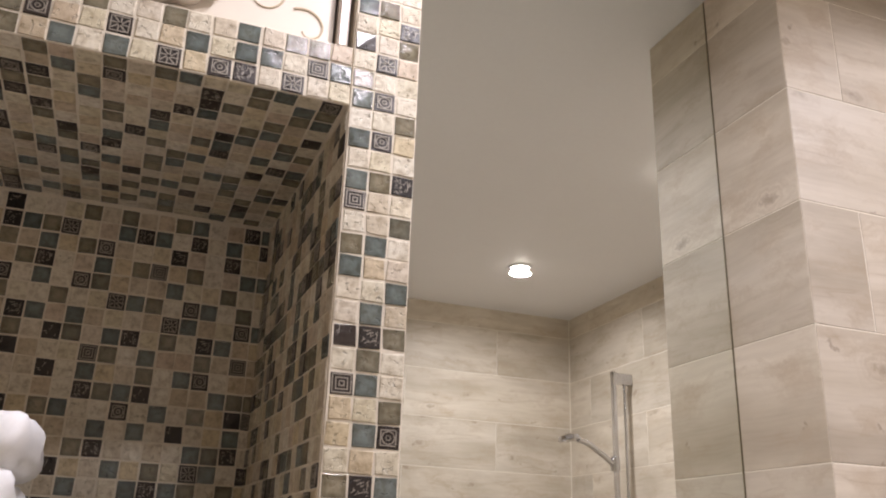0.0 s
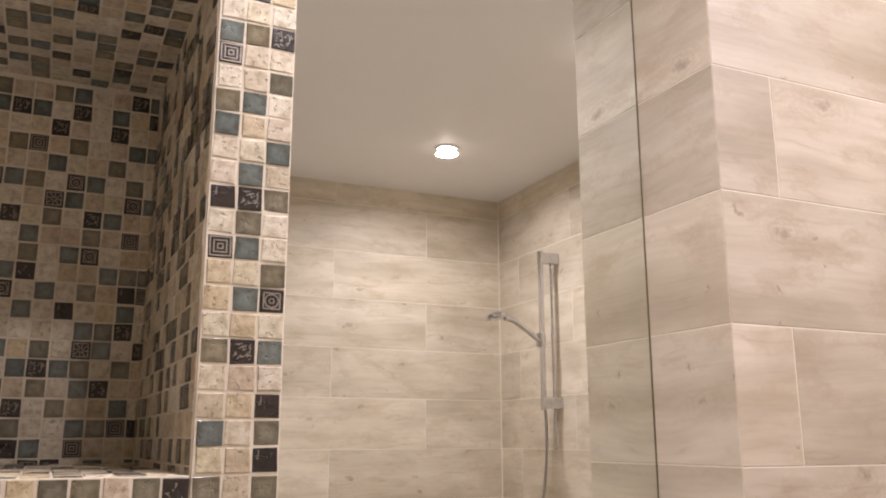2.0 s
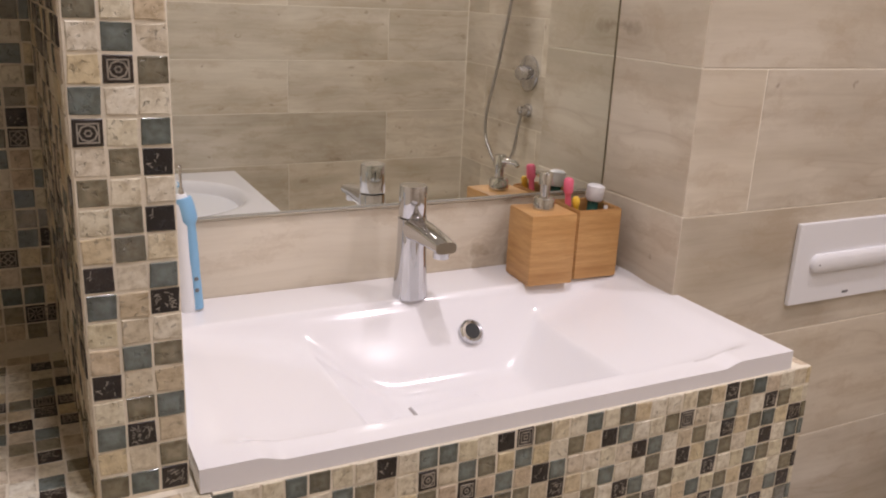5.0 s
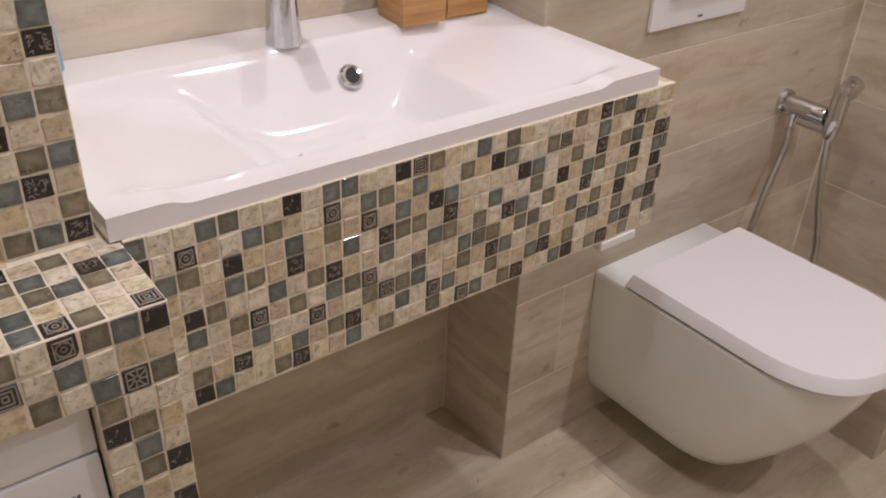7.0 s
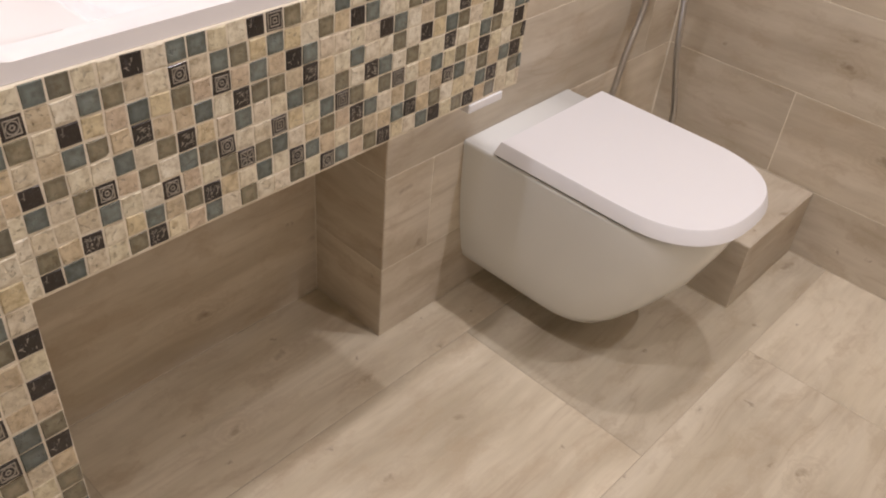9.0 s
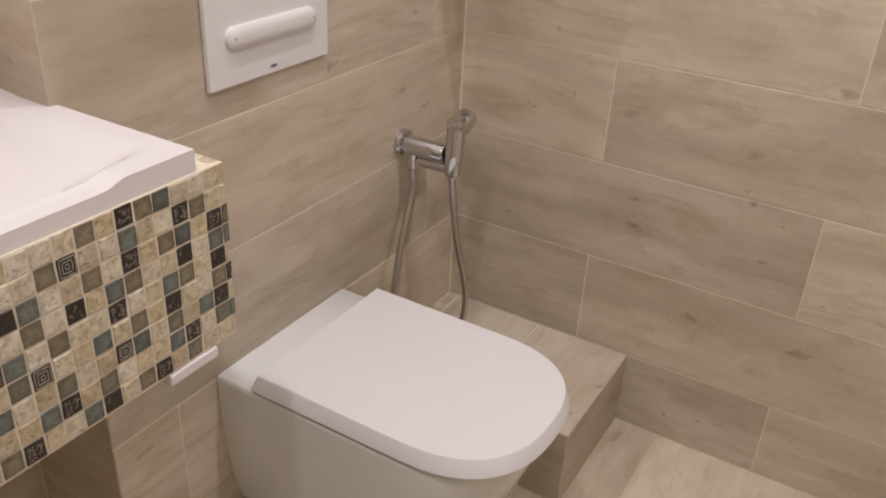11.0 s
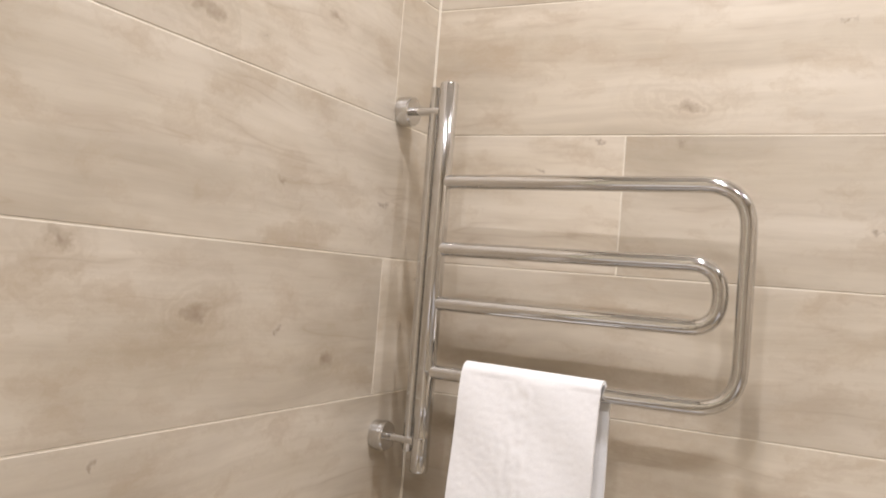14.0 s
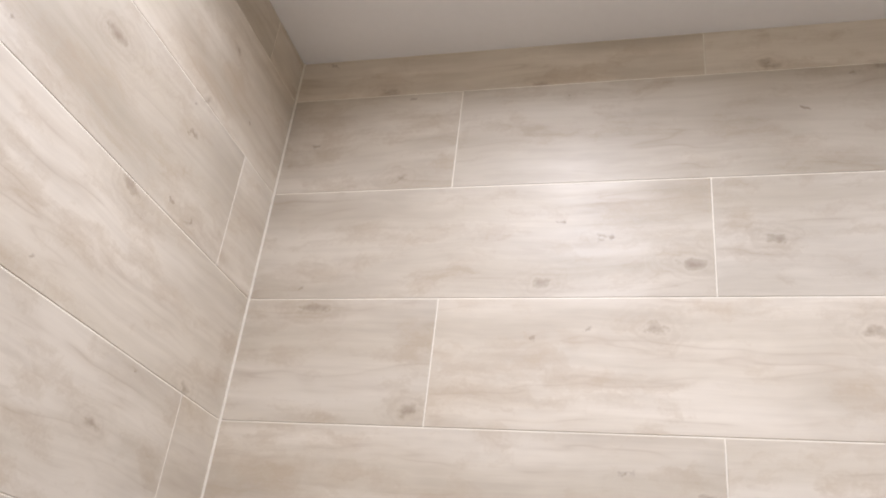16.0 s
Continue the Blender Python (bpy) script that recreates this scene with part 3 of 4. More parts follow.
PZ = LZ + 3 * PITCH
cabinet = thing("wall_cabinet", pose(0, 0, PZ), "cream wall cabinet with a beige scroll-patterned door over the niche", "cabinet")
CREAM = rough_plain("cream_panel", (0.80, 0.73, 0.62), 0.4, 0.04, 20.0, 0.05)
SCROLL = rough_plain("beige_scroll_print", (0.60, 0.50, 0.36), 0.45, 0.1, 60.0, 0.05)
SILVER = rough_plain("antique_silver", (0.50, 0.44, 0.38), 0.35, 0.2, 90.0, 0.3, 0.001, 0.7)
part("body", box(X0 + 0.01, CX0 - 0.006, CY + 0.035, NB, 0.001, CEIL - PZ - 0.002, 0.002), CREAM, cabinet, smooth=False)
door = part("door", box(X0 + 0.02, CX0 - 0.022, CY + 0.018, CY + 0.034, 0.004, CEIL - PZ - 0.01, 0.003), CREAM, cabinet, smooth=False)
part("frame_strip", box(CX0 - 0.020, CX0 - 0.0065, CY + 0.006, CY + 0.034, 0.003, CEIL - PZ - 0.01, 0.003), SILVER, cabinet, "antique silver-brown frame strip", smooth=False)


def scroll(x, z, size, turn, flip):
    pts = []
    for i in range(30):
        a = i / 29 * 4.6
        r = size * (1 - 0.82 * i / 29)
        pts.append((x + flip * r * math.cos(a + turn), CY + 0.0180, z + r * math.sin(a + turn)))
    part("scroll", tube(pts, [0.0021 * (1 - 0.5 * i / 29) for i in range(30)], 6), SCROLL, door, "beige curling ornament")


srng = random.Random(4)
for gx in range(11):
    for gz in range(7):
        scroll(0.862 - 0.050 * gx + srng.uniform(-0.01, 0.01), 0.03 + 0.07 * gz + srng.uniform(-0.01, 0.01) + 0.03 * (gx % 2), srng.uniform(0.024, 0.036), srng.uniform(0, 6.28), srng.choice((-1, 1)))
ringline = [(0.676 + 0.082 * math.cos(a), CY + 0.006, 0.074 + 0.06 * math.sin(a)) for a in [i * math.pi / 24 for i in range(49)]]
part("ornament_ring", tube(ringline, [0.012 + 0.003 * math.sin(i * 1.9) for i in range(49)], 10, caps=False), SILVER, cabinet, "antique silver wreath ornament")

# ---------------------------------------------------------------- counter over the washing machine
LY, LX0, LX1 = 1.212, 0.931, 1.006
counter = tagged(part("counter", box(X0, LX1, LY, NB, ZC - 3 * LV, ZC, 0.0015), GROUT_MOSAIC, smooth=False), "mosaic-clad counter with a leg, over the washing machine", "counter")
mosaic(counter, (LX1 - 20 * PITCH, LY + 0.0008, ZC), (1, 0, 0), (0, 1, 0), 20, 5, 21, [r.rjust(20, ".") for r in ("gss", "sdb", "sgbgs", "bssss", "sbpgsq")])
mosaic(counter, (CX0 - 20 * PITCH, LY + 0.0008 + 5 * PITCH, ZC), (1, 0, 0), (0, 1, 0), 20, 15, 22, joined=True)
mosaic(counter, (LX1 - 20 * PITCH, LY, ZC - 3 * LV), (1, 0, 0), (0, 0, 1), 20, 3, 23, [r.rjust(20, ".") for r in ("gspgbd", "qsbsss", "sgsbpg")], pv=LV)
leg = part("leg", box(LX0, LX1, LY, YM - 0.002, 0.001, ZC - 3 * LV - 0.0005, 0.0015), GROUT_MOSAIC, counter, "mosaic-clad side leg", smooth=False)
LEG = "gss dgs sbs sgd bss gsd pss sbg pbd gss ssg bsg spb sgs".split()
mosaic(leg, (LX0, LY, ZC - 33 * LV), (1, 0, 0), (0, 0, 1), 3, 30, 24, LEG, pv=LV)

# apron below the washbasin
AY, AX1, AZ = 1.322, 1.8006, 0.912
APRON = """bssbgssdsbbssdqgssbsgssssgsdgbsss dspssbgsspsbgsbssgsdbssgqssbssdgs sbgsdssbsgspsbsdbssssdbssgsdsgbsd
ssssbgsdssbsdggsdssbssgsdsbgssdsb ssdgssbsgdssbssbgsgsdbsgssdssbgsd ssbsgpsgsbgpssqssbqgsgqssbsgsdssg
sssssbsspssgpgbssgsdbssgsspbsgsbd ssgsdssbsgdssbspbssgssbdsgsssbdsg ssdbssgdssbsgssgspbsgdssbdsgdsgss""".split()
PU, PV = 0.0239, 0.0254
AB = AZ - 9 * PV
apron = tagged(part("basin_apron", box(LX1 + 0.0005, AX1, AY, AY + 0.05, AB - 0.003, AZ, 0.0015), GROUT_MOSAIC, smooth=False), "apron under the washbasin clad in stone and glass mosaic", "apron")
part("end_block", box(AX1 - 0.05, AX1 - 0.0005, AY + 0.051, YF - 0.001, AB, AZ - 0.002, 0.0015), GROUT_MOSAIC, apron, smooth=False)
mosaic(apron, (AX1 - 0.0082 - 33 * PU, AY, AB), (1, 0, 0), (0, 0, 1), 34, 9, 31, [r + e for r, e in zip(APRON, "ssgbsdsbs")], last=0.0082, pu=PU, pv=PV)
mosaic(apron, (AX1 - 2 * PITCH, AY + 0.004, AZ - 0.001), (1, 0, 0), (0, 1, 0), 2, 9, 33, ["ss"] * 9)
part("trim_piece", box(1.69, 1.765, AY - 0.003, AY + 0.02, AB - 0.017, AB - 0.003, 0.002), PLASTIC_W, apron, "white plastic strip under the mosaic", smooth=False)

# ---------------------------------------------------------------- washbasin
BX0, BX1, BY0, BY1, BZ, DECK = 0.996, 1.764, 1.325, YM - 0.001, 0.938, 0.005


def ss(a, b, x):
    t = min(1.0, max(0.0, (x - a) / (b - a)))
    return t * t * (3 - 2 * t)


def basin_top(x, y):
    u, v = x - BX0, y - BY0
    w, d = BX1 - BX0, BY1 - BY0
    left = 0.36 * u / 0.20 if u < 0.20 else 0.36 + 0.72 * (u - 0.20) / 0.10
    r = w - u - 0.015
    right = 0.40 * r / 0.19 if r < 0.19 else 0.40 + 0.60 * (r - 0.19) / 0.06
    slopes = (left, right, (v - 0.030) / 0.085, (d - v - 0.092) / 0.085, 1.0)
    k = 0.080
    depth = 0.100 * max(0.0, -k * math.log(sum(math.exp(-max(-1.0, q) / k) for q in slopes)))
    depth = depth * ss(0.0, 0.012, depth)
    lip = -0.007 * ss(0.055, 0.085, u) * ss(0.09, 0.12, w - u) * (1 - ss(0.02, 0.06, v))
    return BZ - depth + lip + DECK * ss(d - 0.16, d - 0.09, v)


def basin_mesh():
    bm = bmesh.new()
    nx, ny = 150, 90
    def yy(i, j):
        f = BY0
        return f + (BY1 - f) * j / ny
    grid = [[bm.verts.new((BX0 + (BX1 - BX0) * i / nx, yy(i, j), basin_top(BX0 + (BX1 - BX0) * i / nx, BY0 + (BY1 - BY0) * j / ny))) for i in range(nx + 1)] for j in range(ny + 1)]
    for j in range(ny):
        for i in range(nx):
            bm.faces.new((grid[j][i], grid[j][i + 1], grid[j + 1][i + 1], grid[j + 1][i]))
    edge = [grid[0][i] for i in range(nx)] + [grid[j][nx] for j in range(ny)] + [grid[ny][i] for i in range(nx, 0, -1)] + [grid[j][0] for j in range(ny, 0, -1)]
    low = [bm.verts.new((v.co.x, v.co.y, AZ + 0.0005)) for v in edge]
    for i in range(len(edge)):
        k = (i + 1) % len(edge)
        bm.faces.new((edge[k], edge[i], low[i], low[k]))
    rim = [e for e in bm.edges if len(e.link_faces) == 2 and e.calc_face_angle(0) > 1.0]
    bmesh.ops.bevel(bm, geom=rim, offset=0.003, segments=3, affect="EDGES", profile=0.5)
    under = box(BX0 + 0.16, BX1 - 0.16, BY0 + 0.10, BY1 - 0.16, AZ - 0.125, AZ - 0.086, 0.015)
    return bm, under


basin = thing("washbasin", pose(0, 0, 0), "wide white ceramic washbasin with sloping bowl, set on the mosaic apron", "washbasin")
b_top, b_under = basin_mesh()
part("bowl", b_top, CERAMIC, basin, auto=50)
part("underside", b_under, CERAMIC, basin)
OX, OY = 1.442, 1.624
oz = basin_top(OX, OY)
slope = math.degrees(math.atan((basin_top(OX, OY + 0.01) - basin_top(OX, OY - 0.01)) / 0.02))
of = part("overflow", lathe([(0.0, 0.004), (0.011, 0.004), (0.0115, 0.0055), (0.0155, 0.006), (0.0185, 0.003), (0.019, -0.014)], 28), CHROME, basin, "chrome overflow ring", at=Matrix.Translation((OX, OY, oz)) @ pose(0, 0, 0, slope, 0, 0) @ pose(0, 0, 0.004))
# the hole is closed; its inner shade is this disc's dark colour
part("hole", lathe([(0.0, 0.0046), (0.0112, 0.0046), (0.0112, 0.004), (0, 0.004)], 24), CAVITY_SHADE, of, "near-black disc painted as the shade inside the overflow hole")
DX, DY = 1.3565, 1.498
dz = max(basin_top(DX + i, DY + j) for i in (-0.05, 0.0, 0.05) for j in (-0.034, 0.0, 0.034))
part("drain_cover", box(-0.0505, 0.0505, -0.034, 0.034, -0.006, 0.0035, 0.0015), CERAMIC, basin, "flat white drain cover", at=pose(DX, DY, dz + 0.0015))
# grey slab under the cover; its colour imitates shade in the gap
part("drain_gap", box(-0.0525, 0.0525, -0.036, 0.036, -0.008, 0.0002, 0.0005), material("shadow_gap_grey", (0.42, 0.385, 0.37), 0.6), basin, "thin grey slab painted as the shaded gap round the drain cover", at=pose(DX, DY, dz + 0.0008))

# tap
tap = thing("basin_tap", pose(1.366, 1.675, BZ + DECK, 0, 0, 1), "chrome single-lever tap with a round head, standing on the washbasin", "tap")
part("body", lathe([(0.0, 0.0), (0.0260, 0.0), (0.0260, 0.003), (0.0235, 0.03), (0.0212, 0.07), (0.0205, 0.118), (0.0, 0.118)], 40), CHROME, tap)
part("handle", lathe([(0.0, 0.119), (0.0185, 0.119), (0.0200, 0.121), (0.0195, 0.163), (0.0185, 0.165), (0.0, 0.165)], 40), CHROME, tap, "round chrome handle")


def spout():
    bm = bmesh.new()
    secs = []
    for k in range(9):
        t = k / 8
        y, z = -0.006 - 0.100 * t, 0.104 + 0.006 * t - 0.008 * t * t
        hw, hh = 0.0188 - 0.0035 * t, 0.0165 - 0.0085 * t
        secs.append([bm.verts.new((hw * math.copysign(abs(math.cos(a)) ** 0.6, math.cos(a)), y, z + hh * math.copysign(abs(math.sin(a)) ** 0.6, math.sin(a)))) for a in [i * math.pi / 10 for i in range(20)]])
    for a, b in zip(secs, secs[1:]):
        for i in range(20):
            bm.faces.new((a[i], a[(i + 1) % 20], b[(i + 1) % 20], b[i]))
    bm.faces.new(secs[-1])
    bm.faces.new(secs[0][::-1])
    return bm


sp = part("spout", spout(), CHROME, tap, "flat chrome spout")
part("aerator", lathe([(0.0, 0.0), (0.0105, 0.0), (0.011, 0.002), (0.011, 0.016), (0, 0.016)], 24), CHROME, sp, at=pose(0, -0.092, 0.085))


# bamboo soap pump and tumbler
pump = thing("soap_dispenser", pose(1.592, 1.682, BZ + DECK, 0, 0, -4), "square bamboo soap dispenser with a chrome pump on the washbasin", "soap dispenser")
part("body", box(-0.039, 0.039, -0.039, 0.039, 0.0, 0.112, 0.004), BAMBOO, pump, "honey-coloured bamboo block")
part("collar", lathe([(0.0, 0.112), (0.0165, 0.112), (0.0165, 0.128), (0.0145, 0.131), (0.0, 0.131)], 28), STEEL, pump)
ph = part("pump_head", lathe([(0.0, 0.131), (0.0075, 0.131), (0.0075, 0.150), (0.0105, 0.151), (0.0105, 0.168), (0.009, 0.170), (0.0, 0.170)], 24), STEEL, pump)
part("nozzle", tube([(0, 0, 0.162), (0.004, 0.02, 0.163), (0.007, 0.036, 0.162), (0.008, 0.040, 0.157)], [0.006, 0.005, 0.0042, 0.004], 12), STEEL, ph)
cup = thing("toothbrush_tumbler", pose(1.680, 1.690, BZ + DECK, 0, 0, -3), "square bamboo tumbler holding tooth care things on the washbasin", "tumbler")


def hollow(w, h, t):
    bm = box(-w, w, -w, w, 0, h, 0)
    top = max(bm.faces, key=lambda f: f.calc_center_median().z)
    r = bmesh.ops.inset_individual(bm, faces=[top], thickness=t)
    ex = bmesh.ops.extrude_discrete_faces(bm, faces=[top])
    bmesh.ops.translate(bm, verts=list(ex["faces"][0].verts), vec=(0, 0, -h * 0.8))
    bmesh.ops.bevel(bm, geom=[e for e in bm.edges if e.calc_length() > 0.06], offset=0.0018, segments=2, affect="EDGES")
    return bm


part("body", hollow(0.040, 0.112, 0.007), BAMBOO, cup, "honey-coloured bamboo block")


def stick(name, label, category, x, y, mat, top, r, lean, head=None):
    t = thing(name, pose(x, y, BZ + DECK + 0.03, lean[0], lean[1], 0), label, category)
    part("handle", tube(smooth_line([(0, 0, 0), (0.001, 0, top * 0.5), (0, 0.001, top)], 5), r, 10), mat, t)
    if head:
        part("head", lathe([(0.0, top), (head[0] * 0.8, top), (head[0], top + 0.004), (head[0], top + head[1]), (head[0] * 0.7, top + head[1] + 0.003), (0, top + head[1] + 0.003)], 20), head[2], t)


stick("toothbrush", "pink toothbrush standing in the bamboo tumbler", "toothbrush", 1.655, 1.70, PINK_PL, 0.100, 0.005, (2, -5), (0.008, 0.022, PINK_PL))
stick("toothpaste_tube", "white toothpaste tube with a ribbed cap in the tumbler", "toothpaste", 1.690, 1.700, GREEN_PL, 0.085, 0.009, (2, 5), (0.0145, 0.024, PLASTIC_W))
stick("toothbrush", "yellow toothbrush standing in the bamboo tumbler", "toothbrush", 1.660, 1.675, YELLOW_PL, 0.085, 0.004, (0, -8), (0.006, 0.012, YELLOW_PL))
stick("floss_stick", "short white stick in the bamboo tumbler", "floss", 1.702, 1.674, PLASTIC_W, 0.080, 0.0035, (-4, 6))

# electric toothbrush leaning by the pillar
brush = thing("electric_toothbrush", pose(1.060, 1.722, BZ + DECK, 2, -1.5, 0), "white and pale blue electric toothbrush standing on the washbasin", "electric toothbrush")
part("handle", lathe([(0, 0), (0.0125, 0.0), (0.0135, 0.01), (0.0125, 0.08), (0.0135, 0.13), (0.0125, 0.150), (0.006, 0.163), (0, 0.163)], 24), PLASTIC_W, brush)
part("grip", tube(smooth_line([(0.011, -0.006, 0.004), (0.0085, -0.006, 0.07), (0.006, -0.006, 0.13), (0.001, -0.002, 0.158)], 6), [0.0075] * 6 + [0.008] * 6 + [0.0115] * 6 + [0.0105], 14), BLUE_PL, brush, "pale blue rubber grip")
for bz in (0.032, 0.048):
    part("button", lathe([(0, 0), (0.003, 0), (0.0025, 0.0014), (0, 0.0014)], 14), GREY_PRINT, brush, "small dark button", at=pose(0.0098, -0.0132, bz, 90))
part("shaft", lathe([(0.004, 0.16), (0.0032, 0.168), (0.0018, 0.172), (0.0018, 0.200), (0, 0.201)], 14), STEEL, brush, "thin steel shaft")

# ---------------------------------------------------------------- toilet
WX = 2.142


def outline(hw, yf, n=14, corner=0.17, power=2.5):
    pts = [(-hw, YF - 0.001), (-hw, (YF + yf + corner) / 2)]
    for i in range(n + 1):
        a = math.pi * i / n
        ca, sa = math.cos(a), math.sin(a)
        pts.append((-hw * math.copysign(abs(ca) ** (2 / power), ca), yf + corner * (1 - abs(sa) ** (2 / power))))
    return pts + [(hw, (YF + yf + corner) / 2), (hw, YF - 0.001)]


def loft(levels, close_low=True, close_top=True):
    bm = bmesh.new()
    rings = [[bm.verts.new((x, y, z)) for x, y in pts] for z, pts in levels]
    for a, b in zip(rings, rings[1:]):
        for i in range(len(a)):
            k = (i + 1) % len(a)
            bm.faces.new((a[i], a[k], b[k], b[i]))
    if close_low:
        bm.faces.new(rings[0][::-1])
    if close_top:
        bm.faces.new(rings[-1])
    return bm


toilet = thing("toilet", pose(WX, 0, 0), "white wall-hung ceramic toilet with a closed lid", "toilet")
lv = [(0.078, 0.108, 1.246, 0.12), (0.0815, 0.124, 1.214, 0.13), (0.094, 0.137, 1.190, 0.14), (0.125, 0.147, 1.164, 0.15), (0.19, 0.159, 1.117, 0.16), (0.26, 0.168, 1.074, 0.17), (0.33, 0.172, 1.048, 0.18), (0.398, 0.1745, 1.030, 0.18), (0.405, 0.1735, 1.032, 0.18), (0.408, 0.170, 1.036, 0.18)]
part("bowl", loft([(z, outline(hw, yf, 18, c, 2.6)) for z, hw, yf, c in lv]), CERAMIC_COOL, toilet, auto=60)


def slab(z0, z1, hw, yf, yb, b=0.004, draft=0.5):
    def shape(g):
        o = outline(hw - g, yf + g, 22, 0.18, 2.5)[1:-1]
        return [(-(hw - g), yb - g)] + o + [(hw - g, yb - g)]
    return loft([(z0, shape(b)), (z0 + b * 0.6, shape(b * 0.2)), (z0 + b, shape(0)), (z1 - b * 0.8, shape(b * draft)), (z1, shape(b * (draft + 0.6)))])


# no real part: a dark slab paints the shade between bowl and lid
part("seat", slab(0.4075, 0.4125, 0.1715, 1.024, 1.468, 0.001), CAVITY_SHADE, toilet, "thin near-black slab painted as the shade in the gap under the lid")
part("lid", slab(0.4115, 0.4415, 0.1765, 1.008, 1.472, 0.0030, 2.6), PLASTIC_W, toilet, "flat white lid, closed", auto=25)

# flush plate
plate = thing("flush_plate", pose(2.137, YF, 0.962), "white rectangular flush plate with one long rounded button", "flush plate")
part("panel", box(-0.135, 0.135, -0.009, -0.0005, -0.071, 0.071, 0.002), PLASTIC_W, plate, smooth=False)


def pill(hw, r, d):
    bm = bmesh.new()
    rings = []
    for depth, g in ((0.0, 0.0), (0.55, 0.02), (0.85, 0.25), (1.0, 0.6)):
        q = []
        for i in range(32):
            a = 2 * math.pi * i / 32
            q.append(bm.verts.new((math.copysign(hw - r, math.cos(a)) + r * (1 - g) * math.cos(a), -0.0088 - d * depth, r * (1 - g) * math.sin(a))))
        rings.append(q)
    for a, b in zip(rings, rings[1:]):
        for i in range(32):
            bm.faces.new((a[i], a[(i + 1) % 32], b[(i + 1) % 32], b[i]))
    bm.faces.new(rings[-1])
    return bm


btn = part("button", pill(0.100, 0.0165, 0.011), PLASTIC_W, plate, "long rounded white button")
for sx in (-0.088, 0.088):
    part("dot", lathe([(0, 0), (0.0018, 0), (0.0018, 0.001), (0, 0.001)], 12), GREY_PRINT, btn, at=Matrix.Translation((sx, -0.0188, 0.0)) @ pose(0, 0, 0, 90))
part("badge", box(-0.007, 0.007, -0.0096, -0.0089, -0.062, -0.0575, 0), GREY_PRINT, plate, "small grey maker's mark", smooth=False)

# extractor fan high on the wall
HOUSING = material("grey_plastic", (0.36, 0.36, 0.37), 0.45)
fan = thing("extractor_fan", pose(2.078, YF, 2.486), "flat white square extractor fan on the wall below the ceiling", "extractor fan")
part("housing", box(0.004, 0.15, -0.028, -0.0005, 0.034, 0.158, 0.004), HOUSING, fan, "grey recessed housing", smooth=False)
cover = part("cover", box(-0.004, 0.17, -0.036, -0.0285, -0.004, 0.17, 0.002), PLASTIC_W, fan, "flat white front cover")
part("maker_mark", box(0.075, 0.092, -0.0368, -0.0358, 0.022, 0.037, 0), GREY_PRINT, cover, "small grey square mark", smooth=False)
part("print_bar", box(0.062, 0.105, -0.0368, -0.0358, 0.010, 0.015, 0), GREY_PRINT, cover, smooth=False)

# hygienic hand spray
hs = thing("hand_spray", pose(2.515, YF, 0.655), "chrome hygienic hand spray with hose on the wall by the toilet", "hand spray")
part("rosette", lathe([(0, 0), (0.0285, 0), (0.0285, 0.008), (0.026, 0.012), (0, 0.012)], 36), CHROME, hs, at=pose(0, 0, 0, 90))
part("valve", lathe([(0, 0.01), (0.0195, 0.01), (0.0195, 0.102), (0.018, 0.105), (0, 0.105)], 32), CHROME, hs, at=pose(0, 0, 0, 90))
part("holder", lathe([(0, 0.045), (0.012, 0.045), (0.012, 0.118), (0, 0.118)], 24), CHROME, hs, at=pose(0.004, 0, -0.03, 90))
part("outlet", lathe([(0, -0.052), (0.0065, -0.052), (0.0065, -0.03), (0.010, -0.028), (0.010, 0.0), (0, 0)], 24), CHROME, hs, at=pose(0, -0.03, 0))
hand = part("sprayer", lathe([(0, -0.050), (0.0105, -0.050), (0.0165, -0.042), (0.019, 0.0), (0.019, 0.05), (0.0205, 0.060), (0.017, 0.069), (0, 0.070)], 28), CHROME, hs, at=pose(0.004, -0.122, 0.004, 0, 4, 0))
part("spray_head", lathe([(0, -0.012), (0.018, -0.012), (0.021, 0.0), (0.021, 0.030), (0.018, 0.034), (0, 0.034)], 28), CHROME, hand, at=pose(0.014, 0.0, 0.052, 0, 62, 0))
part("hose", tube(smooth_line([(0, -0.03, -0.05), (-0.006, -0.034, -0.10), (-0.066, -0.045, -0.22), (-0.105, -0.06, -0.36), (-0.06, -0.09, -0.48), (0.015, -0.13, -0.47), (0.042, -0.150, -0.35), (0.014, -0.132, -0.18), (0.002, -0.122, -0.045)], 14), 0.0075, 12), HOSE, hs, "grey ribbed steel hose")

# ---------------------------------------------------------------- heated towel rail
HX, HY = 2.638, 1.463
rail = thing("towel_rail", pose(0, 0, 0), "polished steel heated towel rail with two looped tubes, on the wall", "towel rail")
part("riser", lathe([(0, 1.172), (0.012, 1.172), (0.0145, 1.176), (0.0145, 1.225), (0.0138, 1.226), (0.0145, 1.227), (0.0145, 1.33), (0.0138, 1.331), (0.0145, 1.332), (0.0145, 1.782), (0.0125, 1.785), (0, 1.785)], 32), STEEL, rail, "thick vertical steel tube", at=pose(HX, HY, 0))
part("feed_tube", tube([(HX + 0.012, HY + 0.028, 1.20), (HX + 0.012, HY + 0.028, 1.780)], 0.0095, 20), STEEL, rail, "thin vertical steel tube")
R = 0.0112
part("outer_loop", tube(rounded([(HX, HY, 1.628), (HX - 0.008, 0.999, 1.632), (HX + 0.004, 0.999, 1.330), (HX, HY, 1.330)], 0.062), R, 20), STEEL, rail, "outer bent steel tube")
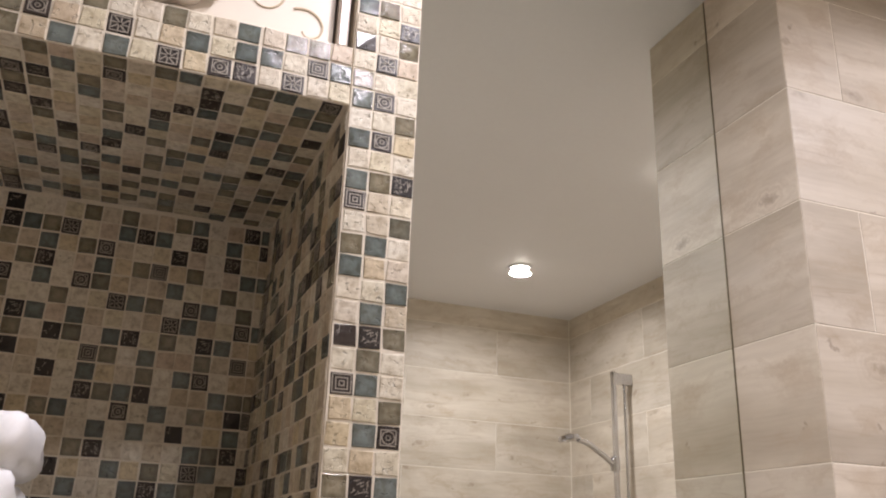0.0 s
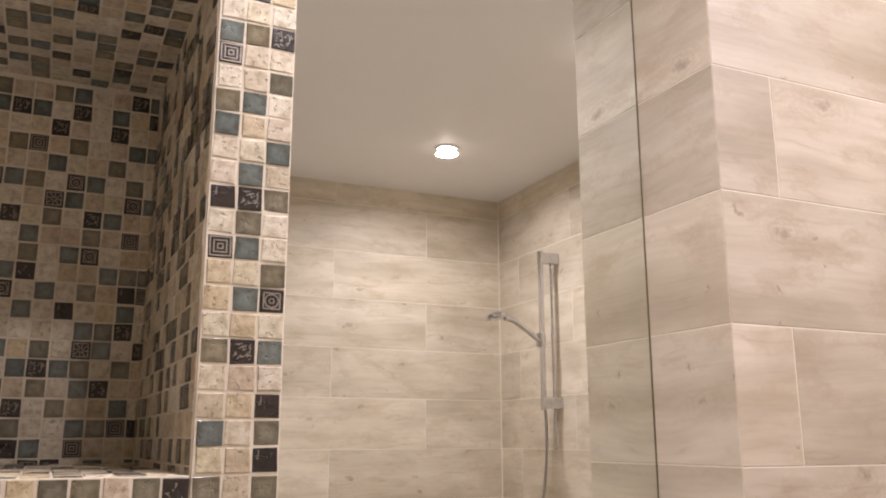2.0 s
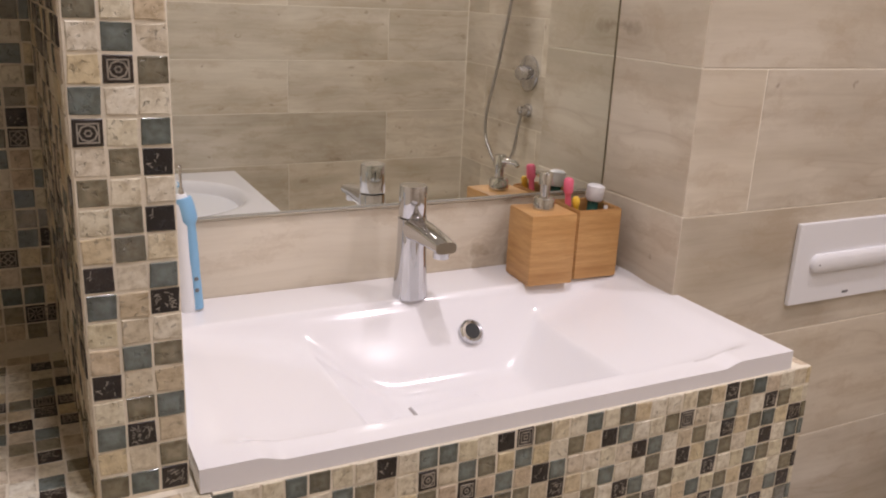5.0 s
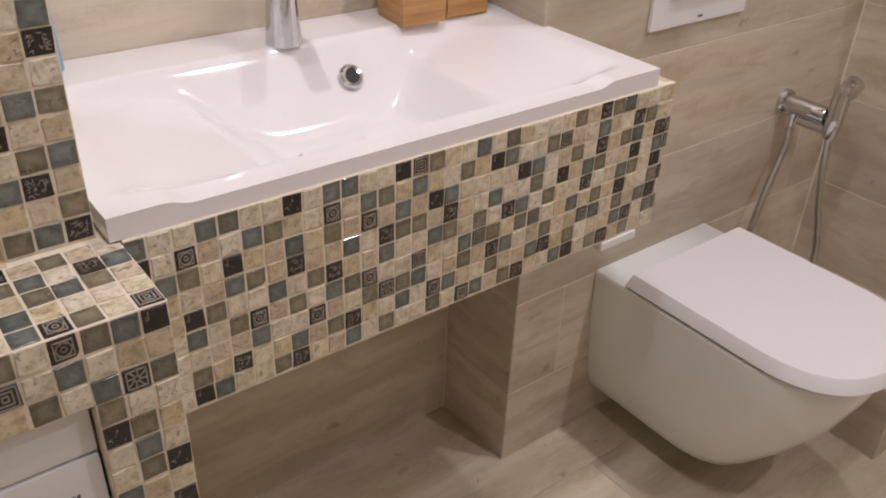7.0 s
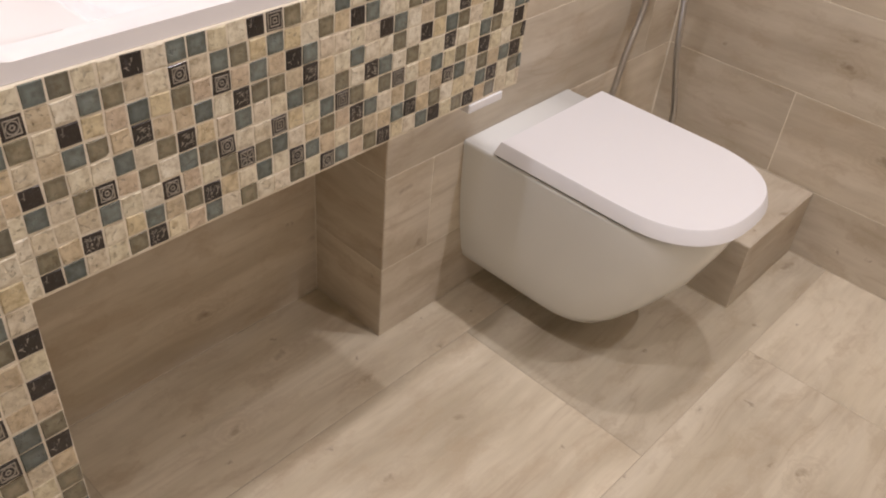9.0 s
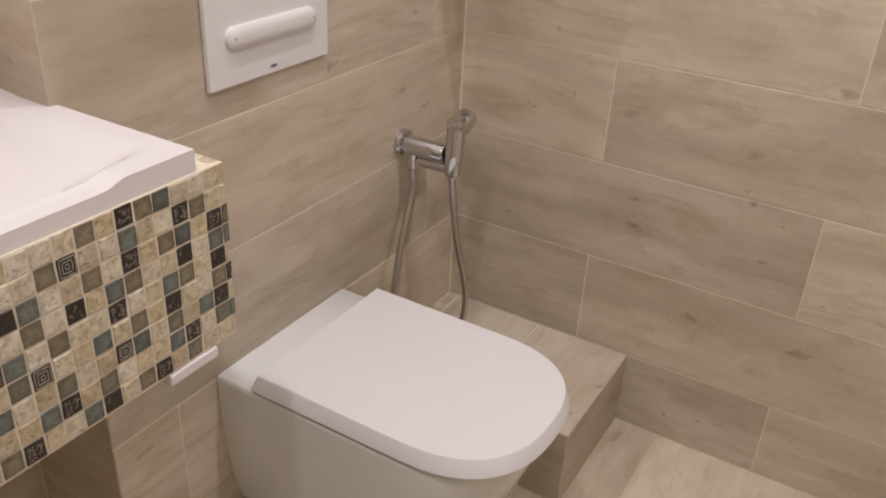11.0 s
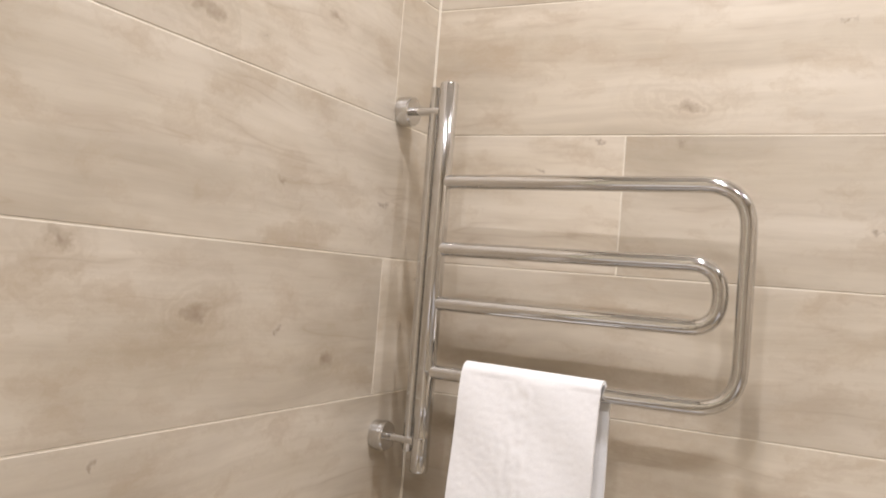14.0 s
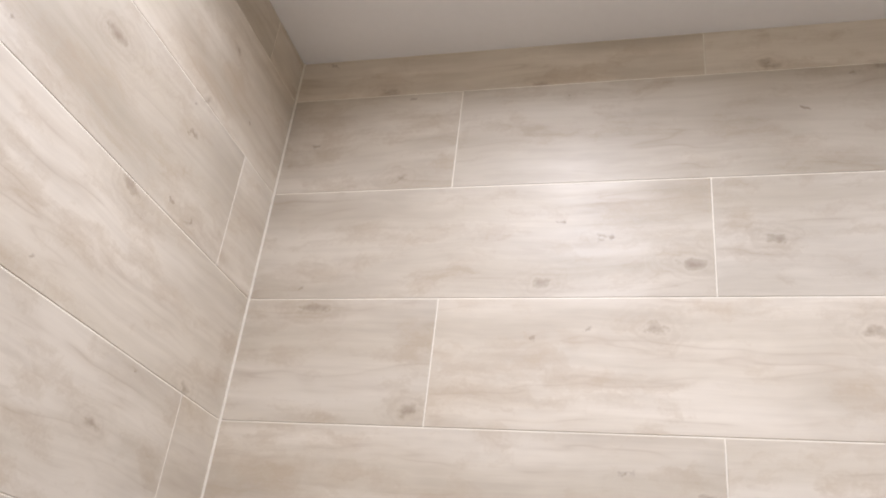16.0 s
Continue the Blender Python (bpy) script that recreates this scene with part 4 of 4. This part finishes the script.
part("inner_loop", tube(rounded([(HX, HY, 1.522), (HX - 0.004, 1.030, 1.524), (HX, 1.030, 1.437), (HX, HY, 1.437)], 0.0424), R, 20), STEEL, rail, "inner bent steel tube")
for bz in (1.217, 1.742):
    br = part("bracket", lathe([(0, 0), (0.024, 0), (0.024, 0.020), (0.0225, 0.023), (0, 0.023)], 32), STEEL, rail, "round wall bracket", at=pose(HX + 0.008, YF - 0.0005, bz, 90))
    part("stem", lathe([(0.0, 0.02), (0.007, 0.02), (0.007, 0.08), (0, 0.08)], 16), STEEL, br)

# towel on the lowest tube
def towel_mesh():
    bm = bmesh.new()
    nu, front, over, back = 60, 0.219, 0.05, 0.196

    def centre(d, u):
        """A point of the hanging cloth, d along its length from the front hem."""
        if d < front:
            f = 1 - d / front
            x = HX - 0.0155 - 0.024 * f ** 0.8 - 0.006 * f * math.sin(4.3 * u + 0.6) - 0.0012 * math.sin(9 * u + 40 * d)
            if 0.30 < u < 0.62:
                x += 0.0016 * noise.noise(Vector((26 * u, 60 * d, 3.0))) * math.sin((u - 0.30) * math.pi / 0.32)
            return x, 1.338 - front + d + 0.006 * f * math.sin(2.2 * u + 0.4)
        if d < front + over:
            t = math.pi * (d - front) / over
            return HX - 0.0155 * math.cos(t), 1.338 + 0.0135 * math.sin(t)
        q = (d - front - over) / back
        return HX + 0.0155 + 0.006 * q * math.sin(3 * u), 1.338 - back * q

    total = front + over + back
    stations = [total * i / 130 for i in range(131)]
    rings = []
    for i in range(nu + 1):
        u = i / nu
        line = [Vector(centre(d, u)) for d in stations]
        outer, inner = [], []
        for j, c in enumerate(line):
            t = (line[min(j + 1, 130)] - line[max(j - 1, 0)]).normalized()
            n = Vector((-t.y, t.x)) * 0.0028
            y = 1.394 - 0.214 * u - (0.007 if stations[j] > front + over else 0.0)
            fuzz = 0.0007 * noise.noise(Vector((90 * u, 400 * stations[j], 0)))
            z = -0.004 * u
            outer.append(bm.verts.new((c.x + n.x + fuzz, y, c.y + n.y + z)))
            inner.append(bm.verts.new((c.x - n.x, y, c.y - n.y + z)))
        rings.append(outer + inner[::-1])
    m = len(rings[0])
    for a, b in zip(rings, rings[1:]):
        for j in range(m):
            bm.faces.new((a[j], a[(j + 1) % m], b[(j + 1) % m], b[j]))
    for r in (rings[0], rings[-1]):
        for j in range(m // 2 - 1):
            bm.faces.new((r[j], r[j + 1], r[m - 2 - j], r[m - 1 - j]))
    bmesh.ops.recalc_face_normals(bm, faces=bm.faces[:])
    return bm


towel = tagged(part("hand_towel", towel_mesh(), TERRY, auto=50), "white patterned terry hand towel folded over the towel rail", "towel")

# folded towels in the niche
def folded(z, x1, y0, h):
    bm = box(x1 - 0.32, x1 - 0.020, y0, y0 + 0.24, z, z + h, h * 0.48, 5)
    bmesh.ops.subdivide_edges(bm, edges=[e for e in bm.edges if e.calc_length() > 0.1], cuts=7, use_grid_fill=True)
    for v in bm.verts:
        v.co += 0.011 * noise.noise_vector(v.co * 17 + Vector((z * 50, 0, 0)))
    return bm


tz = SZ + 0.006
for k, (h, x1) in enumerate(((0.055, 0.672), (0.05, 0.66), (0.055, 0.668))):
    tagged(part("folded_towel", folded(tz, x1, 1.37, h), TERRY, auto=None), "folded white terry towel stacked in the mosaic niche", "towel", "stack of folded towels")
    tz += h + 0.001

# ---------------------------------------------------------------- washing machine
wm = thing("washing_machine", pose(0.338, LY + 0.016, 0.001), "white front-loading washing machine under the mosaic counter", "washing machine")
WW, WH = 0.592, 0.826
part("cabinet", box(0, WW, 0.012, 0.49, 0, WH - 0.001, 0.006), PLASTIC_W, wm)
part("top_panel", box(0.001, WW - 0.001, 0.0, 0.488, 0.7665, WH, 0.004), PLASTIC_W, wm)
part("control_panel", box(0.001, WW - 0.001, -0.001, 0.02, 0.612, 0.7635, 0.005), PLASTIC_W, wm, "white control panel with grey print")
part("front_panel", box(0.001, WW - 0.001, 0.002, 0.02, 0.02, 0.609, 0.004), PLASTIC_W, wm)
dr = part("door", lathe([(0.0, 0.0), (0.13, 0.006), (0.15, 0.022), (0.175, 0.024), (0.185, 0.012), (0.19, 0.0)], 48), CHROME, wm, "round porthole door", at=pose(WW / 2, 0.002, 0.36, 90))
part("glass", lathe([(0, 0.03), (0.08, 0.026), (0.128, 0.008)], 40), PANEL_DARK, dr)
part("button", lathe([(0, 0), (0.0135, 0), (0.0135, 0.002), (0, 0.002)], 28), GREY_PRINT, wm, "grey round start button", at=pose(WW - 0.032, -0.001, 0.690, 90))


def lettering(text, x, z, size, mat, parent, y=-0.0016):
    cu = bpy.data.curves.new("lettering", "FONT")
    cu.body, cu.size, cu.extrude, cu.align_x = text, size, 0.0003, "RIGHT"
    tmp = new("lettering", cu)
    me = bpy.data.meshes.new_from_object(tmp.evaluated_get(bpy.context.evaluated_depsgraph_get()))
    bpy.data.objects.remove(tmp)
    me.materials.append(mat)
    return part("lettering", me, None, parent, "grey printed words", at=Matrix.Translation((x, y, z)) @ pose(0, 0, 0, 90))


for k, text in enumerate(("Хлопок", "+ Предв.", "стирка", "Синтетика", "Предв. стирка", "Быстрая/", "Смеш.", "Тонкие/", "Шёлк")):
    lettering(text, 0.534 + 0.0003 * k, 0.738 - 0.0099 * k, 0.0060, GREY_PRINT, wm)
for k in range(3):
    part("print_bar", box(WW - 0.075 + 0.014 * k, WW - 0.064 + 0.014 * k, -0.0016, -0.0008, 0.632, 0.6365, 0), GREY_PRINT, wm, smooth=False)
for k in range(2):
    part("pause_sign", box(WW - 0.033 + 0.0045 * k, WW - 0.030 + 0.0045 * k, -0.0016, -0.0008, 0.717, 0.726, 0), GREY_PRINT, wm, smooth=False)
part("play_sign", tube([(WW - 0.043, -0.0012, 0.717), (WW - 0.043, -0.0012, 0.726), (WW - 0.036, -0.0012, 0.7215), (WW - 0.043, -0.0012, 0.717)], 0.0006, 6), GREY_PRINT, wm)

# ---------------------------------------------------------------- bathtub and shower, seen in the mirror
def tub_mesh(x0, x1, y0, y1, z1):
    bm = bmesh.new()
    nx, ny = 130, 76
    def top(x, y):
        e = (abs(x - (x0 + x1) / 2) / ((x1 - x0) / 2 - 0.055)) ** 3.2 + (abs(y - (y0 + y1) / 2) / ((y1 - y0) / 2 - 0.06)) ** 2.4
        return z1 - 0.40 * ss(0.0, 0.62, 1 - e)
    g = [[bm.verts.new((x0 + (x1 - x0) * i / nx, y0 + (y1 - y0) * j / ny, top(x0 + (x1 - x0) * i / nx, y0 + (y1 - y0) * j / ny))) for i in range(nx + 1)] for j in range(ny + 1)]
    for j in range(ny):
        for i in range(nx):
            bm.faces.new((g[j][i], g[j][i + 1], g[j + 1][i + 1], g[j + 1][i]))
    edge = [g[0][i] for i in range(nx)] + [g[j][nx] for j in range(ny)] + [g[ny][i] for i in range(nx, 0, -1)] + [g[j][0] for j in range(ny, 0, -1)]
    low = [bm.verts.new((v.co.x, v.co.y, z1 - 0.04)) for v in edge]
    for i in range(len(edge)):
        k = (i + 1) % len(edge)
        bm.faces.new((edge[k], edge[i], low[i], low[k]))
    bmesh.ops.bevel(bm, geom=[e for e in bm.edges if len(e.link_faces) == 2 and e.calc_face_angle(0) > 1.1], offset=0.008, segments=3, affect="EDGES")
    return bm


tub = thing("bathtub", pose(0, 0, 0), "white bathtub with a flat rim beside the shower", "bathtub")
part("basin", tub_mesh(0.004, 1.672, YB + 0.003, 0.185, 0.605), CERAMIC, tub, auto=50)
part("side_panel", box(0.01, 1.655, YB + 0.02, 0.165, 0.0505, 0.564, 0.004), PLASTIC_W, tub)

shower = thing("shower_set", pose(X1, -0.10, 0), "chrome hand shower on a wall bar with hose and mixer", "shower")
part("slide_bar", box(-0.096, -0.078, -0.011, 0.011, 1.66, 2.335, 0.004), CHROME, shower, "flat chrome sliding bar")
part("riser_rod", tube([(-0.034, 0, 1.50), (-0.034, 0, 2.325)], 0.0065, 14), CHROME, shower, "thin chrome rod")
for bz in (1.69, 2.305):
    part("bar_bracket", box(-0.0955, -0.001, -0.014, 0.014, bz - 0.024, bz + 0.024, 0.004), CHROME, shower)
part("slider", lathe([(0, -0.03), (0.018, -0.03), (0.02, -0.02), (0.02, 0.02), (0.018, 0.03), (0, 0.03)], 24), CHROME, shower, at=pose(-0.092, 0, 1.95))
part("arm", tube(smooth_line([(-0.09, 0.0, 1.94), (-0.15, 0.004, 1.98), (-0.22, 0.01, 2.02), (-0.27, 0.012, 2.035)], 6), [0.0115] * 18 + [0.014], 14), CHROME, shower)
part("shower_head", lathe([(0, -0.016), (0.042, -0.016), (0.046, -0.010), (0.044, 0.004), (0.02, 0.013), (0, 0.014)], 36), CHROME, shower, at=pose(-0.315, 0.016, 2.040, 4, -10, 0))
part("mixer_plate", lathe([(0, 0), (0.072, 0), (0.072, 0.007), (0.068, 0.010), (0, 0.010)], 40), CHROME, shower, "round chrome mixer plate", at=pose(-0.0005, 0.02, 1.065, 0, -90, 0))
part("mixer_lever", lathe([(0, 0.008), (0.029, 0.008), (0.029, 0.050), (0.026, 0.055), (0, 0.055)], 32), CHROME, shower, at=pose(0, 0.02, 1.065, 0, -90, 0))
part("hose_outlet", lathe([(0, 0), (0.027, 0), (0.027, 0.012), (0.018, 0.016), (0.018, 0.045), (0.012, 0.05), (0, 0.05)], 32), CHROME, shower, at=pose(-0.0005, 0.035, 0.915, 0, -90, 0))
part("hose", tube(smooth_line([(-0.09, 0, 1.915), (-0.08, -0.006, 1.75), (-0.055, -0.045, 1.45), (-0.05, -0.145, 1.10), (-0.048, -0.228, 0.86), (-0.048, -0.208, 0.74), (-0.05, -0.095, 0.665), (-0.05, 0.012, 0.735), (-0.045, 0.035, 0.85), (-0.036, 0.035, 0.90)], 12), 0.0068, 12), HOSE, shower, "grey steel hose")

# ---------------------------------------------------------------- planks over the setting
planks(wall_front, (XP, YF, 0), (1, 0, 0), (0, 0, 1), X1 - XP, 0, CEIL, stagger(1.884, 2.625, 1, XP), WALL_TILE)
planks(wall_front, (XP, YM, 0), (0, -1, 0), (0, 0, 1), YM - YF, 0, CEIL, lambda k: [], WALL_TILE)
planks(wall_recess, (LX1, YM, 0), (1, 0, 0), (0, 0, 1), XP - LX1, 0, 1.0560, lambda k: [], WALL_TILE, row0=0.0, row=0.72)
planks(wall_right, (X1, YF, 0), (0, -1, 0), (0, 0, 1), YF - YB, 0, CEIL, stagger(1.205, 0.763, -1, YF), WALL_TILE)
planks(wall_back, (X1, YB, 0), (-1, 0, 0), (0, 0, 1), X1 - X0, 0, CEIL, stagger(2.36, 1.908, -1, X1), WALL_TILE)
planks(wall_left, (X0, YB, 0), (0, 1, 0), (0, 0, 1), YM - YB, 0, CEIL, stagger(0.2, 0.6, 1, YB), WALL_TILE)
planks(floor, (X0, 0.5, 0), (1, 0, 0), (0, 1, 0), X1 - X0, 0, YM - 0.5, lambda k: [(2.332, 1.906)[k % 2] + 1.2 * n for n in (-2, -1, 0)], FLOOR_TILE, row0=0.025, row=0.455)
planks(platform, (X0 + 0.002, YB, 0.06), (1, 0, 0), (0, 1, 0), X1 - X0 - 0.004, 0.001, 0.5 - YB, stagger(2.1, 1.5, 1, X0), FLOOR_TILE, row0=0.031)
planks(platform, (X1 - 0.002, 0.50, 0), (-1, 0, 0), (0, 0, 1), X1 - X0 - 0.004, 0.0, 0.0585, stagger(2.1, 1.5, 1, X0), FLOOR_TILE, row0=-0.05)
planks(pipe_box, (2.42, 1.08, 0), (1, 0, 0), (0, 0, 1), X1 - 2.42 - 0.001, 0.001, 0.1805, lambda k: [], WALL_TILE, row0=0.001)
planks(pipe_box, (2.42, YF - 0.001, 0), (0, -1, 0), (0, 0, 1), YF - 1.08 - 0.001, 0.001, 0.1805, lambda k: [], WALL_TILE, row0=0.001)
planks(pipe_box, (2.42, 1.08, 0.1815), (1, 0, 0), (0, 1, 0), X1 - 2.421, 0, YF - 1.081, lambda k: [], WALL_TILE, row0=0.0)

# cream sealant lines in the upright corners
for name, sx, sy in (("trim_corner_front", X1, YF), ("trim_corner_back", X1, YB)):
    c = -1 if sy == YF else 1
    structure(name, box(sx - 0.0035, sx - 0.0001, min(sy, sy + c * 0.0035), max(sy, sy + c * 0.0035), 0.001 if sy == YF else 0.062, CEIL - 0.001, 0.0008), GROUT, "thin cream sealant line in the wall corner", "trim")
